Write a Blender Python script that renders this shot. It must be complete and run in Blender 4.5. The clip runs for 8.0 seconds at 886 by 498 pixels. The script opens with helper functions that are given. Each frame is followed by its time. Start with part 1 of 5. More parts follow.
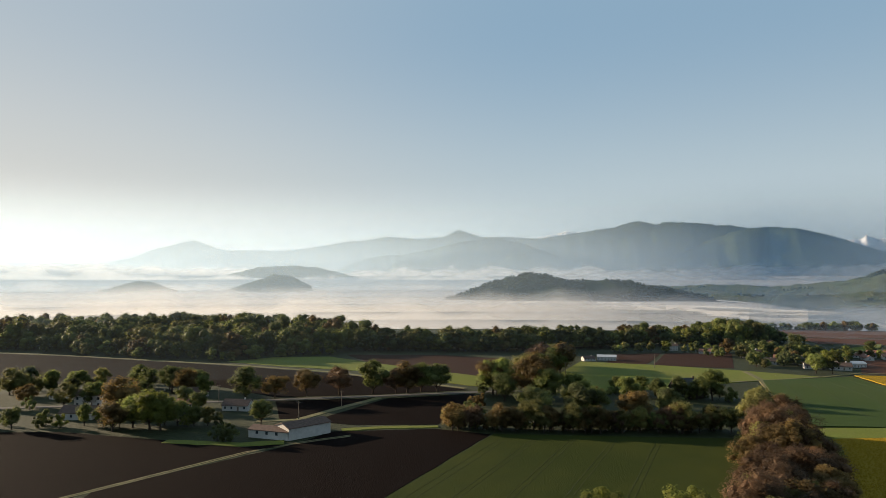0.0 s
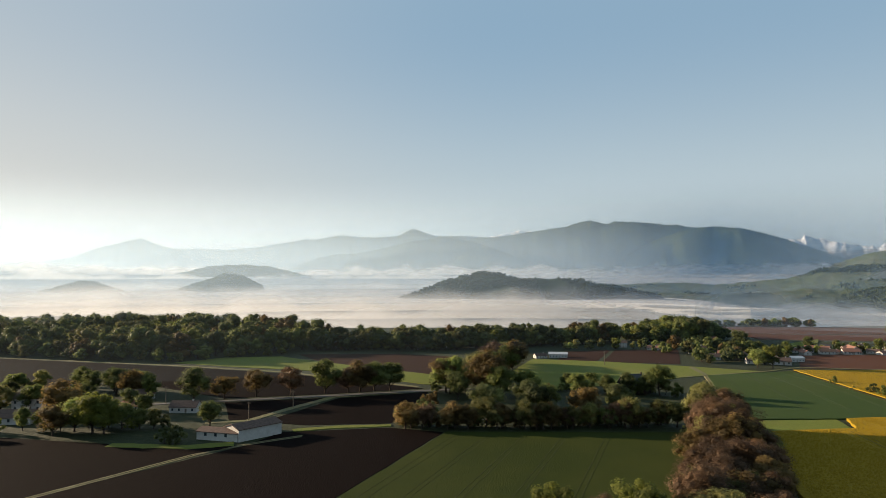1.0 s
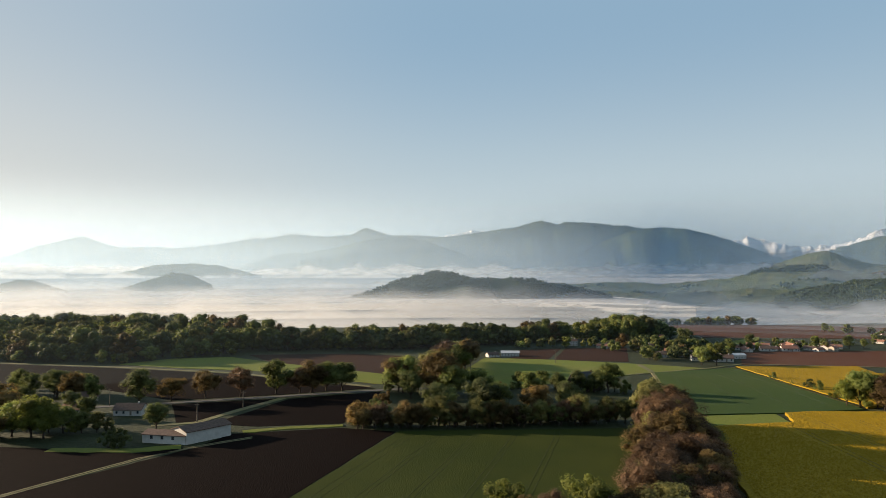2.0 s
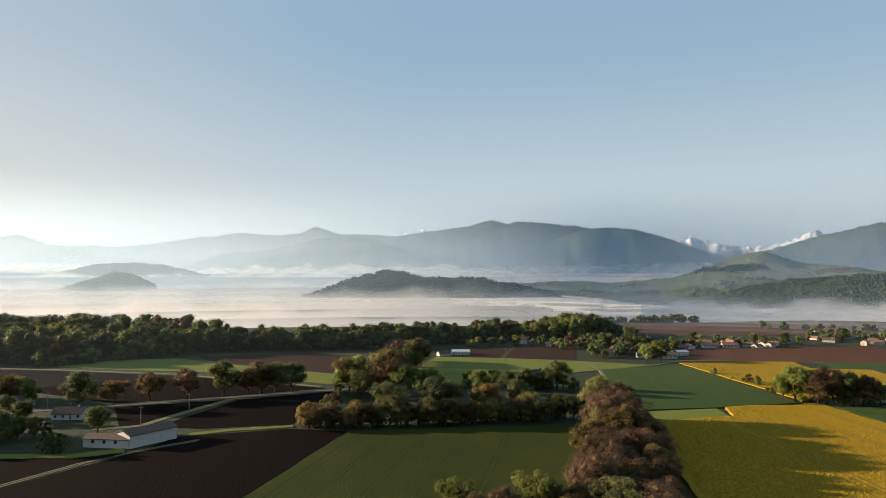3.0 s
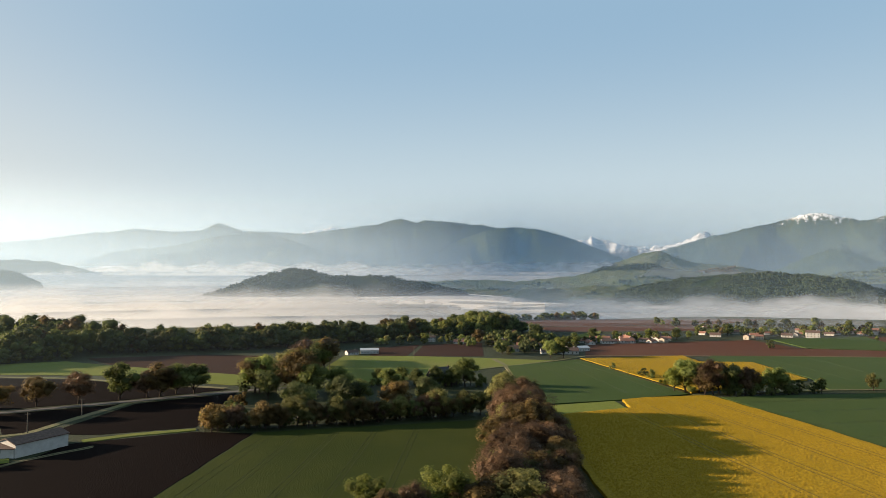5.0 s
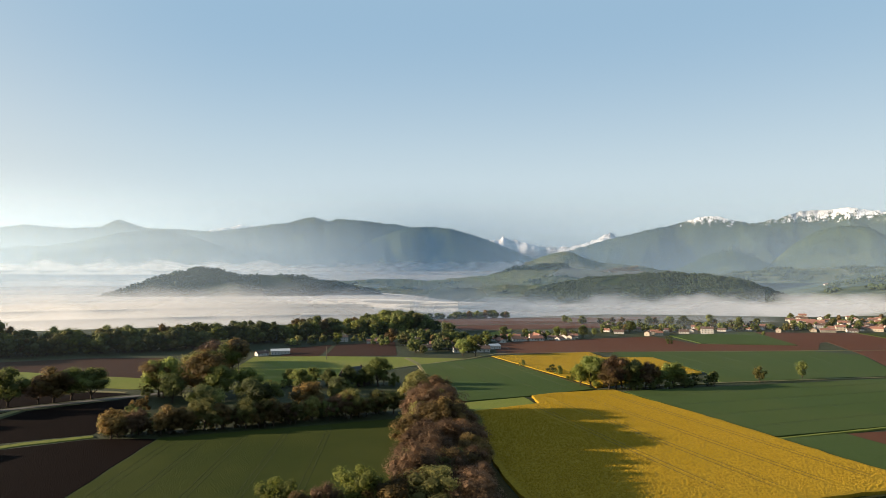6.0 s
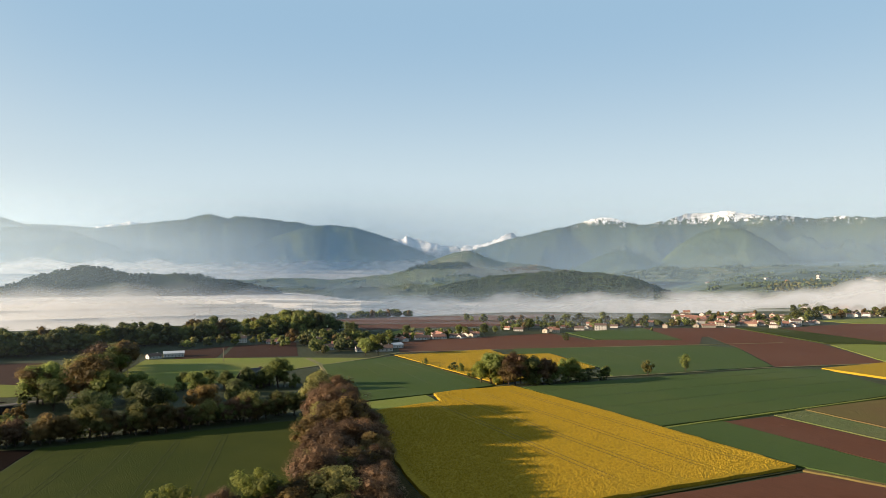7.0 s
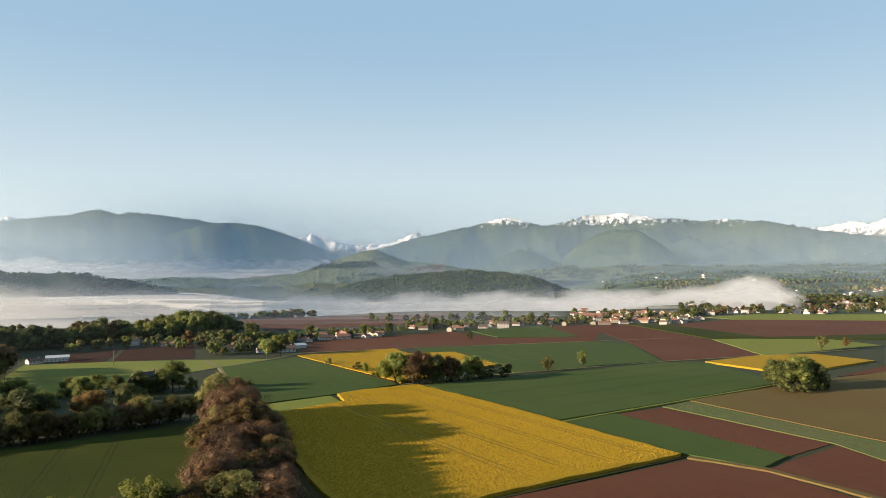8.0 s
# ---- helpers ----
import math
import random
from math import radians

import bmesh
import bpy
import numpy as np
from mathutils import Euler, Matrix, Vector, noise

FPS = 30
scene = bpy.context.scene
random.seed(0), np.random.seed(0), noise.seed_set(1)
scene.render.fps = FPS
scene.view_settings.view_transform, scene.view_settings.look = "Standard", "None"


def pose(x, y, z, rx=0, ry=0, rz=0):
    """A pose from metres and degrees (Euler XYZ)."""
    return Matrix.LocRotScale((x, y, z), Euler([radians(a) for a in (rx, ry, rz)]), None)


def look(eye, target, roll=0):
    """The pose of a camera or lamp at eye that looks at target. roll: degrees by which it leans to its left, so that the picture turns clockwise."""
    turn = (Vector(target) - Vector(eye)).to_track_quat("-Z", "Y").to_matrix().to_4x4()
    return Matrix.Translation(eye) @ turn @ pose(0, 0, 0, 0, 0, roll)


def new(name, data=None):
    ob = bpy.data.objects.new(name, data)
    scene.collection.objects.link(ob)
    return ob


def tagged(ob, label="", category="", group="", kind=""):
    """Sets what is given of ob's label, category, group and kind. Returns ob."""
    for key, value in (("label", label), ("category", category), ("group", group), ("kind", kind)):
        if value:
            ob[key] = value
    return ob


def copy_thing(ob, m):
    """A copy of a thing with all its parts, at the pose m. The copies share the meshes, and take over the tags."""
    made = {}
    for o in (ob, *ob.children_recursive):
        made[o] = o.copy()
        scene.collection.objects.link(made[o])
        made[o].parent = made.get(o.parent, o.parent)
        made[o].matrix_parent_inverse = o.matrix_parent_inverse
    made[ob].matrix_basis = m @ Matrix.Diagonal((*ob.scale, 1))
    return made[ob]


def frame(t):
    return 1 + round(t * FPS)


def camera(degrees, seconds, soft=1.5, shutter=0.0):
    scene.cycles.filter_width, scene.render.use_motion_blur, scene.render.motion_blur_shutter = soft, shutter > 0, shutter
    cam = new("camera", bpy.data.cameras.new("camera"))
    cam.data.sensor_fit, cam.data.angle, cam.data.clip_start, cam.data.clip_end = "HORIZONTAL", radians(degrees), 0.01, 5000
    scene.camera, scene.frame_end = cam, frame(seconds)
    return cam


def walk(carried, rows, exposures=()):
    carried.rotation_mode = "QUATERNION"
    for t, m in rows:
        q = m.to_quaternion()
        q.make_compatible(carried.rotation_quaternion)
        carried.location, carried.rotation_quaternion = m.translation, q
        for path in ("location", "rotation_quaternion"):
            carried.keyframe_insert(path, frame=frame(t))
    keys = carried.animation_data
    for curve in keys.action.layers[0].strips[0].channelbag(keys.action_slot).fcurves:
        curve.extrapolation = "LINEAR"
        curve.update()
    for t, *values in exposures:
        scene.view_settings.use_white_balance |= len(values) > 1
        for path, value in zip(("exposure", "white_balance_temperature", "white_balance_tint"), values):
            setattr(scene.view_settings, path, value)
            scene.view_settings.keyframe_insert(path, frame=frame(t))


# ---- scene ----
# the camera hangs 50 m over the plain and turns to its right
cam = camera(65.87, 8.0, soft=0.7)
EYE = 50.0
ROWS = [
    (0.0, -0.34, -0.03, 0.06, 2.52, -0.01, -0.00),
    (0.5, -0.13, -0.02, -0.02, 2.48, 0.04, -1.81),
    (1.0, -0.01, -0.07, -0.08, 2.42, 0.10, -3.85),
    (1.5, 0.01, -0.18, -0.12, 2.39, 0.06, -5.80),
    (3.0, -0.35, -0.80, -0.15, 2.30, 0.08, -11.88),
    (3.5, -0.56, -1.07, -0.15, 2.26, 0.02, -13.93),
    (4.0, -0.79, -1.37, -0.13, 2.22, -0.02, -15.71),
    (5.5, -1.48, -2.34, -0.07, 2.13, -0.01, -22.63),
    (6.0, -1.66, -2.67, -0.05, 2.10, -0.05, -26.78),
    (6.5, -1.79, -2.98, -0.04, 2.09, -0.02, -30.80),
    (7.0, -1.87, -3.28, -0.03, 2.02, -0.04, -34.86),
    (7.5, -1.87, -3.55, -0.03, 1.97, -0.10, -38.83),
    (8.0, -1.78, -3.79, -0.04, 1.96, -0.07, -42.74),
]
EXPOSURES = [(0.0, 1.28, 6950, 13), (1.5, 1.34, 6950, 13), (4.0, 1.48, 6950, 13), (6.0, 1.60, 6950, 13), (8.0, 1.69, 6950, 13)]
walk(cam, [(t, pose(x, y, EYE + z, 90 + pitch, roll, yaw)) for t, x, y, z, pitch, roll, yaw in ROWS], EXPOSURES)

# ---- sky and sun: a low morning sun to the left of the first view ----
SUN_AZ, SUN_EL = -64.0, 12.0
world = bpy.data.worlds.new("morning_sky")
scene.world = world
world.use_nodes = True
wn = world.node_tree.nodes
wn.clear()
sky = wn.new("ShaderNodeTexSky")
sky.sky_type = "NISHITA"
sky.sun_disc = False
sky.sun_elevation, sky.sun_rotation = radians(SUN_EL), radians(SUN_AZ)
sky.altitude, sky.air_density, sky.dust_density, sky.ozone_density = 300, 1.0, 0.4, 1.4
back = wn.new("ShaderNodeBackground")
back.inputs["Strength"].default_value = 0.085
wout = wn.new("ShaderNodeOutputWorld")


def sky_mix(fac, a, b):
    n = wn.new("ShaderNodeMix")
    n.data_type = "RGBA"
    for slot, c in ((0, fac), (6, a), (7, b)):
        if isinstance(c, (float, tuple)):
            n.inputs[slot].default_value = c
        else:
            world.node_tree.links.new(c, n.inputs[slot])
    return n.outputs[2]


def sky_grade(axis, turn, lo, hi, a, b):
    """A smooth grade across the dome along one axis."""
    g = wn.new("ShaderNodeTexGradient")
    g.texture_mapping.mapping_x = axis
    g.texture_mapping.rotation = (0, 0, turn)
    r = wn.new("ShaderNodeMapRange")
    r.interpolation_type = "SMOOTHSTEP"
    for key, v in (("From Min", lo), ("From Max", hi), ("To Min", a), ("To Max", b)):
        r.inputs[key].default_value = v
    world.node_tree.links.new(g.outputs["Fac"], r.inputs["Value"])
    return r.outputs[0]


# morning haze evens out the glow round the sun, c / (1 + c / 6), and pales the sky towards the horizon and the sun
thick = wn.new("ShaderNodeVectorMath")
thick.operation = "MULTIPLY_ADD"
thick.inputs[1].default_value = (1 / 6, 1 / 6, 1 / 6)
thick.inputs[2].default_value = (1, 1, 1)
soften = wn.new("ShaderNodeVectorMath")
soften.operation = "DIVIDE"
world.node_tree.links.new(sky.outputs[0], thick.inputs[0])
world.node_tree.links.new(sky.outputs[0], soften.inputs[0])
world.node_tree.links.new(thick.outputs[0], soften.inputs[1])
low = sky_grade("Z", 0.0, 0.0, 0.36, 1.0, 0.0)
sunward = sky_grade("X", radians(SUN_AZ - 90), 0.25, 1.05, 0.0, 1.0)
veiled = wn.new("ShaderNodeMath")
veiled.operation = "MULTIPLY_ADD"
world.node_tree.links.new(low, veiled.inputs[0])
veiled.inputs[1].default_value, veiled.inputs[2].default_value = 0.50, 0.47
glow = wn.new("ShaderNodeMath")
glow.operation = "MULTIPLY"
world.node_tree.links.new(veiled.outputs[0], glow.inputs[0])
world.node_tree.links.new(sunward, glow.inputs[1])
hazy = sky_mix(glow.outputs[0], sky_mix(low, (1.22, 2.04, 2.86, 1), (2.62, 3.20, 3.45, 1)), (3.35, 3.35, 3.18, 1))
world.node_tree.links.new(sky_mix(0.85, soften.outputs[0], hazy), back.inputs[0])
world.node_tree.links.new(back.outputs[0], wout.inputs[0])
lamp = bpy.data.lights.new("sun", "SUN")
lamp.energy, lamp.angle, lamp.color = 5.0, radians(1.0), (1.0, 0.83, 0.62)
sun_way = Vector((math.sin(radians(SUN_AZ)) * math.cos(radians(SUN_EL)), math.cos(radians(SUN_AZ)) * math.cos(radians(SUN_EL)), math.sin(radians(SUN_EL))))
new("sun", lamp).matrix_world = look(sun_way * 400, (0, 0, 0))
scene.cycles.transparent_max_bounces = 48


# ---- materials ----
def ramp_mix(nt, fac, a, b):
    n = nt.nodes.new("ShaderNodeMix")
    n.data_type = "RGBA"
    nt.links.new(fac, n.inputs["Factor"])
    for key, c in (("A", a), ("B", b)):
        if isinstance(c, tuple):
            n.inputs[key == "A" and 6 or 7].default_value = (*c, 1)
        else:
            nt.links.new(c, n.inputs[key == "A" and 6 or 7])
    return n.outputs[2]


def noise_fac(nt, scale, detail=4, lo=0.35, hi=0.65, rough=0.6, coords=None, squash=None):
    tex = nt.nodes.new("ShaderNodeTexNoise")
    tex.inputs["Scale"].default_value = scale
    tex.inputs["Detail"].default_value = detail
    tex.inputs["Roughness"].default_value = rough
    src = coords
    if src is None:
        geo = nt.nodes.new("ShaderNodeNewGeometry")
        src = geo.outputs["Position"]
    if squash:
        mp = nt.nodes.new("ShaderNodeMapping")
        mp.inputs["Rotation"].default_value = (0, 0, squash[1])
        mp.inputs["Scale"].default_value = squash[0]
        nt.links.new(src, mp.inputs["Vector"])
        src = mp.outputs[0]
    nt.links.new(src, tex.inputs["Vector"])
    r = nt.nodes.new("ShaderNodeMapRange")
    r.inputs["From Min"].default_value, r.inputs["From Max"].default_value = lo, hi
    nt.links.new(tex.outputs[0], r.inputs["Value"])
    return r.outputs[0]


def blank(name):
    m = bpy.data.materials.new(name)
    m.use_nodes = True
    nt = m.node_tree
    bsdf = nt.nodes["Principled BSDF"]
    bsdf.inputs["Roughness"].default_value = 0.85
    bsdf.inputs["Specular IOR Level"].default_value = 0.2
    return m, nt, bsdf


def bump(nt, bsdf, height, strength, distance):
    b = nt.nodes.new("ShaderNodeBump")
    b.inputs["Strength"].default_value, b.inputs["Distance"].default_value = strength, distance
    nt.links.new(height, b.inputs["Height"])
    nt.links.new(b.outputs[0], bsdf.inputs["Normal"])


def surface(name, a, b, c, fine=1.0, broad=0.03, rough=0.9, depth=0.3, squash=None, spec=0.15):
    """Two colours in grain, a third in broad patches, with relief."""
    m, nt, bsdf = blank(name)
    f1 = noise_fac(nt, fine, 5, 0.3, 0.7, 0.7, squash=squash)
    f2 = noise_fac(nt, broad, 4, 0.42, 0.68)
    col = ramp_mix(nt, f2, ramp_mix(nt, f1, a, b), c)
    nt.links.new(col, bsdf.inputs["Base Color"])
    bsdf.inputs["Roughness"].default_value = rough
    bsdf.inputs["Specular IOR Level"].default_value = spec
    bump(nt, bsdf, f1, 1.0, depth)
    return m


def foliage(name, a, b, see=0.5):
    m, nt, bsdf = blank(name)
    info = nt.nodes.new("ShaderNodeObjectInfo")
    geo = nt.nodes.new("ShaderNodeNewGeometry")
    col = ramp_mix(nt, geo.outputs["Random Per Island"], a, b)
    hsv = nt.nodes.new("ShaderNodeHueSaturation")
    r = nt.nodes.new("ShaderNodeMapRange")
    r.inputs["To Min"].default_value, r.inputs["To Max"].default_value = 0.7, 1.3
    nt.links.new(info.outputs["Random"], r.inputs["Value"])
    r2 = nt.nodes.new("ShaderNodeMath")
    r2.operation = "MULTIPLY"
    r3 = nt.nodes.new("ShaderNodeMath")
    r3.operation = "ADD"
    nt.links.new(noise_fac(nt, 0.07, 2, 0.3, 0.7), r3.inputs[0])
    r3.inputs[1].default_value = 0.5
    nt.links.new(r.outputs[0], r2.inputs[0])
    nt.links.new(r3.outputs[0], r2.inputs[1])
    nt.links.new(r2.outputs[0], hsv.inputs["Value"])
    nt.links.new(col, hsv.inputs["Color"])
    nt.links.new(hsv.outputs[0], bsdf.inputs["Base Color"])
    bsdf.inputs["Roughness"].default_value = 0.7
    tr = nt.nodes.new("ShaderNodeBsdfTranslucent")
    glow = nt.nodes.new("ShaderNodeHueSaturation")
    glow.inputs["Value"].default_value = 1.7
    nt.links.new(hsv.outputs[0], glow.inputs["Color"])
    nt.links.new(glow.outputs[0], tr.inputs["Color"])
    mix = nt.nodes.new("ShaderNodeMixShader")
    mix.inputs[0].default_value = see
    nt.links.new(bsdf.outputs[0], mix.inputs[1])
    nt.links.new(tr.outputs[0], mix.inputs[2])
    nt.links.new(mix.outputs[0], nt.nodes["Material Output"].inputs[0])
    return m


def plain(name, a, b, scale=1.5, rough=0.8, spec=0.3, metal=0.0):
    m, nt, bsdf = blank(name)
    nt.links.new(ramp_mix(nt, noise_fac(nt, scale, 5, 0.3, 0.7), a, b), bsdf.inputs["Base Color"])
    bsdf.inputs["Roughness"].default_value, bsdf.inputs["Specular IOR Level"].default_value = rough, spec
    bsdf.inputs["Metallic"].default_value = metal
    return m


ROWS_AZ = radians(-22)
# same loam as M_SOIL, its backlit furrow shade put into the colour
M_BACKLIT = surface("backlit_dark_loam", (0.0041, 0.0023, 0.0019), (0.0078, 0.0044, 0.0034), (0.0055, 0.0031, 0.0025), 3.0, 0.02, depth=0.05, squash=((1, 0.12, 1), ROWS_AZ), spec=0.02)
M_SOIL = surface("red_loam", (0.0580, 0.0234, 0.0130), (0.0971, 0.0404, 0.0241), (0.0847, 0.0391, 0.0247), 2.4, 0.012, depth=0.06, squash=((1, 0.10, 1), radians(35)), spec=0.05)
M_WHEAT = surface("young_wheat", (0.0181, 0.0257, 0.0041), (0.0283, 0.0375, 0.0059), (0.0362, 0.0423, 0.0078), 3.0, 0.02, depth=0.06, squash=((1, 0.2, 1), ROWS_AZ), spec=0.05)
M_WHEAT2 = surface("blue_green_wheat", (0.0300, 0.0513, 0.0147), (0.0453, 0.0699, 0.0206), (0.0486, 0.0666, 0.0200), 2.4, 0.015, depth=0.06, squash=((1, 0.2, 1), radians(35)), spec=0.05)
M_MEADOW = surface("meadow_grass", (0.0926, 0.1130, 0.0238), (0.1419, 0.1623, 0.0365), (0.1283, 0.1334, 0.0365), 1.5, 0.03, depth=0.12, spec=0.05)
M_GRASS = surface("rough_grass", (0.0165, 0.0203, 0.0067), (0.0345, 0.0375, 0.0120), (0.0315, 0.0285, 0.0128), 0.9, 0.02, depth=0.25, spec=0.05)
M_OLIVE = surface("stubble_grass", (0.0725, 0.0592, 0.0215), (0.1036, 0.0792, 0.0296), (0.0903, 0.0555, 0.0259), 2.0, 0.018, depth=0.06, squash=((1, 0.12, 1), radians(15)), spec=0.05)
M_RAPE = surface("rapeseed_bloom", (0.1780, 0.1122, 0.0106), (0.3115, 0.2012, 0.0187), (0.2314, 0.1513, 0.0133), 1.3, 0.025, depth=0.16, spec=0.05)
M_ROAD = surface("pale_asphalt", (0.0700, 0.0665, 0.0616), (0.1120, 0.1050, 0.0980), (0.0910, 0.0840, 0.0770), 2.0, 0.05, depth=0.02)
M_DIRT = surface("dry_grass_track", (0.0980, 0.0805, 0.0420), (0.1680, 0.1470, 0.0770), (0.1050, 0.1120, 0.0420), 0.7, 0.06, depth=0.1)
M_BARK = plain("bark", (0.0280, 0.0208, 0.0160), (0.0600, 0.0464, 0.0360), 3.0, 0.95, 0.1)
LEAF = [
    foliage("leaf_dark_green", (0.0432, 0.0564, 0.0192), (0.1080, 0.1200, 0.0384)),
    foliage("leaf_green", (0.0720, 0.0924, 0.0252), (0.1464, 0.1620, 0.0444)),
    foliage("leaf_deep_olive", (0.0768, 0.0780, 0.0264), (0.1416, 0.1308, 0.0408)),
    foliage("leaf_bronze", (0.0768, 0.0552, 0.0204), (0.1416, 0.0936, 0.0324)),
    foliage("leaf_brown_buds", (0.0540, 0.0324, 0.0169), (0.1080, 0.0635, 0.0338), 0.35),
    foliage("leaf_fresh_green", (0.0679, 0.0815, 0.0136), (0.1278, 0.1342, 0.0256)),
]
LEAF_FAR = foliage("distant_forest_leaf", (0.022, 0.034, 0.0140), (0.042, 0.056, 0.0210), 0.3)
M_WHITE = plain("white_render", (0.3588, 0.3432, 0.3120), (0.4680, 0.4446, 0.4134), 0.6, 0.9, 0.2)
M_CREAM = plain("cream_render", (0.2850, 0.2475, 0.1950), (0.3750, 0.3300, 0.2625), 0.6, 0.9, 0.2)
# the loam again, darkened in colour for plots seen in backlight
M_BROWN = surface("brown_backlit_loam", (0.026, 0.0135, 0.0092), (0.046, 0.0235, 0.0160), (0.040, 0.021, 0.0150), 2.4, 0.015, depth=0.06, squash=((1, 0.10, 1), radians(-10)), spec=0.03)
M_STONE = plain("dark_field_stone", (0.035, 0.030, 0.025), (0.075, 0.064, 0.052), 1.5, 0.9, 0.1)
# rapeseed under the tree belt's shadow, the shade put into the colour
M_SHADED_EDGE = surface("painted_tree_shade", (0.0252, 0.0189, 0.0063), (0.0536, 0.0391, 0.0113), (0.0315, 0.0277, 0.0082), 1.0, 0.05, depth=0.2, spec=0.05)
M_TILE = plain("terracotta_tiles", (0.165, 0.078, 0.054), (0.260, 0.128, 0.092), 1.2, 0.85, 0.2)
M_OLDTILE = plain("weathered_brown_tiles", (0.070, 0.045, 0.036), (0.13, 0.085, 0.065), 1.2, 0.85, 0.2)
M_SLATE = plain("grey_slate", (0.018, 0.018, 0.020), (0.038, 0.038, 0.042), 1.2, 0.6, 0.4)
M_SHEET = plain("pale_metal_sheet", (0.3500, 0.3570, 0.3640), (0.4620, 0.4690, 0.4760), 0.8, 0.5, 0.4)
M_WINDOW = plain("dark_window_glass", (0.02, 0.024, 0.03), (0.05, 0.055, 0.06), 2.0, 0.1, 0.5)
M_WOOD = plain("grey_wood", (0.11, 0.085, 0.065), (0.20, 0.16, 0.12), 2.0, 0.85, 0.2)


def terrain(name, woods, woods2, fields, lo, hi, patch, snow=None, fields2=None):
    """Wooded slope with clearings; snow lies above the height given."""
    m, nt, bsdf = blank(name)
    grain = noise_fac(nt, patch * 8, 6, 0.3, 0.7, 0.75)
    col = ramp_mix(nt, grain, woods, woods2)
    if fields2:
        vor = nt.nodes.new("ShaderNodeTexVoronoi")
        vor.inputs["Scale"].default_value = patch * 4
        geo = nt.nodes.new("ShaderNodeNewGeometry")
        nt.links.new(geo.outputs["Position"], vor.inputs["Vector"])
        sep = nt.nodes.new("ShaderNodeSeparateColor")
        nt.links.new(vor.outputs["Color"], sep.inputs[0])
        fields = ramp_mix(nt, sep.outputs[0], fields, fields2)
    col = ramp_mix(nt, noise_fac(nt, patch, 5, lo, hi, 0.55), col, fields)
    if snow:
        geo = nt.nodes.new("ShaderNodeNewGeometry")
        sep = nt.nodes.new("ShaderNodeSeparateXYZ")
        nt.links.new(geo.outputs["Position"], sep.inputs[0])
        n = noise_fac(nt, 0.045, 8, 0.25, 0.75, 0.8)
        mul = nt.nodes.new("ShaderNodeMath")
        mul.operation = "MULTIPLY_ADD"
        nt.links.new(n, mul.inputs[0])
        mul.inputs[1].default_value = snow[1]
        nt.links.new(sep.outputs[2], mul.inputs[2])
        r = nt.nodes.new("ShaderNodeMapRange")
        r.inputs["From Min"].default_value, r.inputs["From Max"].default_value = snow[0], snow[0] + snow[2]
        nt.links.new(mul.outputs[0], r.inputs["Value"])
        rock = ramp_mix(nt, noise_fac(nt, 0.02, 6), (0.10, 0.085, 0.075), (0.16, 0.14, 0.13))
        if snow[3]:
            col = rock
        col = ramp_mix(nt, r.outputs[0], col, (0.85, 0.86, 0.88))
    nt.links.new(col, bsdf.inputs["Base Color"])
    bsdf.inputs["Roughness"].default_value = 0.95
    bsdf.inputs["Specular IOR Level"].default_value = 0.05
    bump(nt, bsdf, grain, 1.0, 6.0)
    return m


M_MOUNT = terrain("wooded_mountain", (0.0255, 0.0420, 0.0150), (0.0585, 0.0780, 0.0270), (0.0938, 0.1125, 0.0390), 0.52, 0.74, 0.0060)
M_MOUNTSNOW = terrain("wooded_mountain_with_snow", (0.0191, 0.0315, 0.0112), (0.0439, 0.0585, 0.0203), (0.0703, 0.0844, 0.0292), 0.52, 0.74, 0.0060, (412, 150, 12, 0))
M_SNOWPEAK = terrain("snowy_rock", (0.05, 0.05, 0.05), (0.1, 0.1, 0.1), (0.1, 0.1, 0.1), 0.5, 0.7, 0.01, (268, 170, 40, 1))
M_SNOWRIDGE = terrain("broken_snow_on_rock", (0.05, 0.05, 0.05), (0.1, 0.1, 0.1), (0.1, 0.1, 0.1), 0.5, 0.7, 0.01, (372, 190, 45, 1))
M_HILL = terrain("wooded_hill", (0.0125, 0.0250, 0.0083), (0.0468, 0.0645, 0.0208), (0.0800, 0.1040, 0.0360), 0.62, 0.68, 0.010)
M_FARM = terrain("farmed_hills", (0.0165, 0.0285, 0.0097), (0.0338, 0.0465, 0.0150), (0.075, 0.098, 0.042), 0.33, 0.40, 0.0075, None, (0.105, 0.110, 0.058))


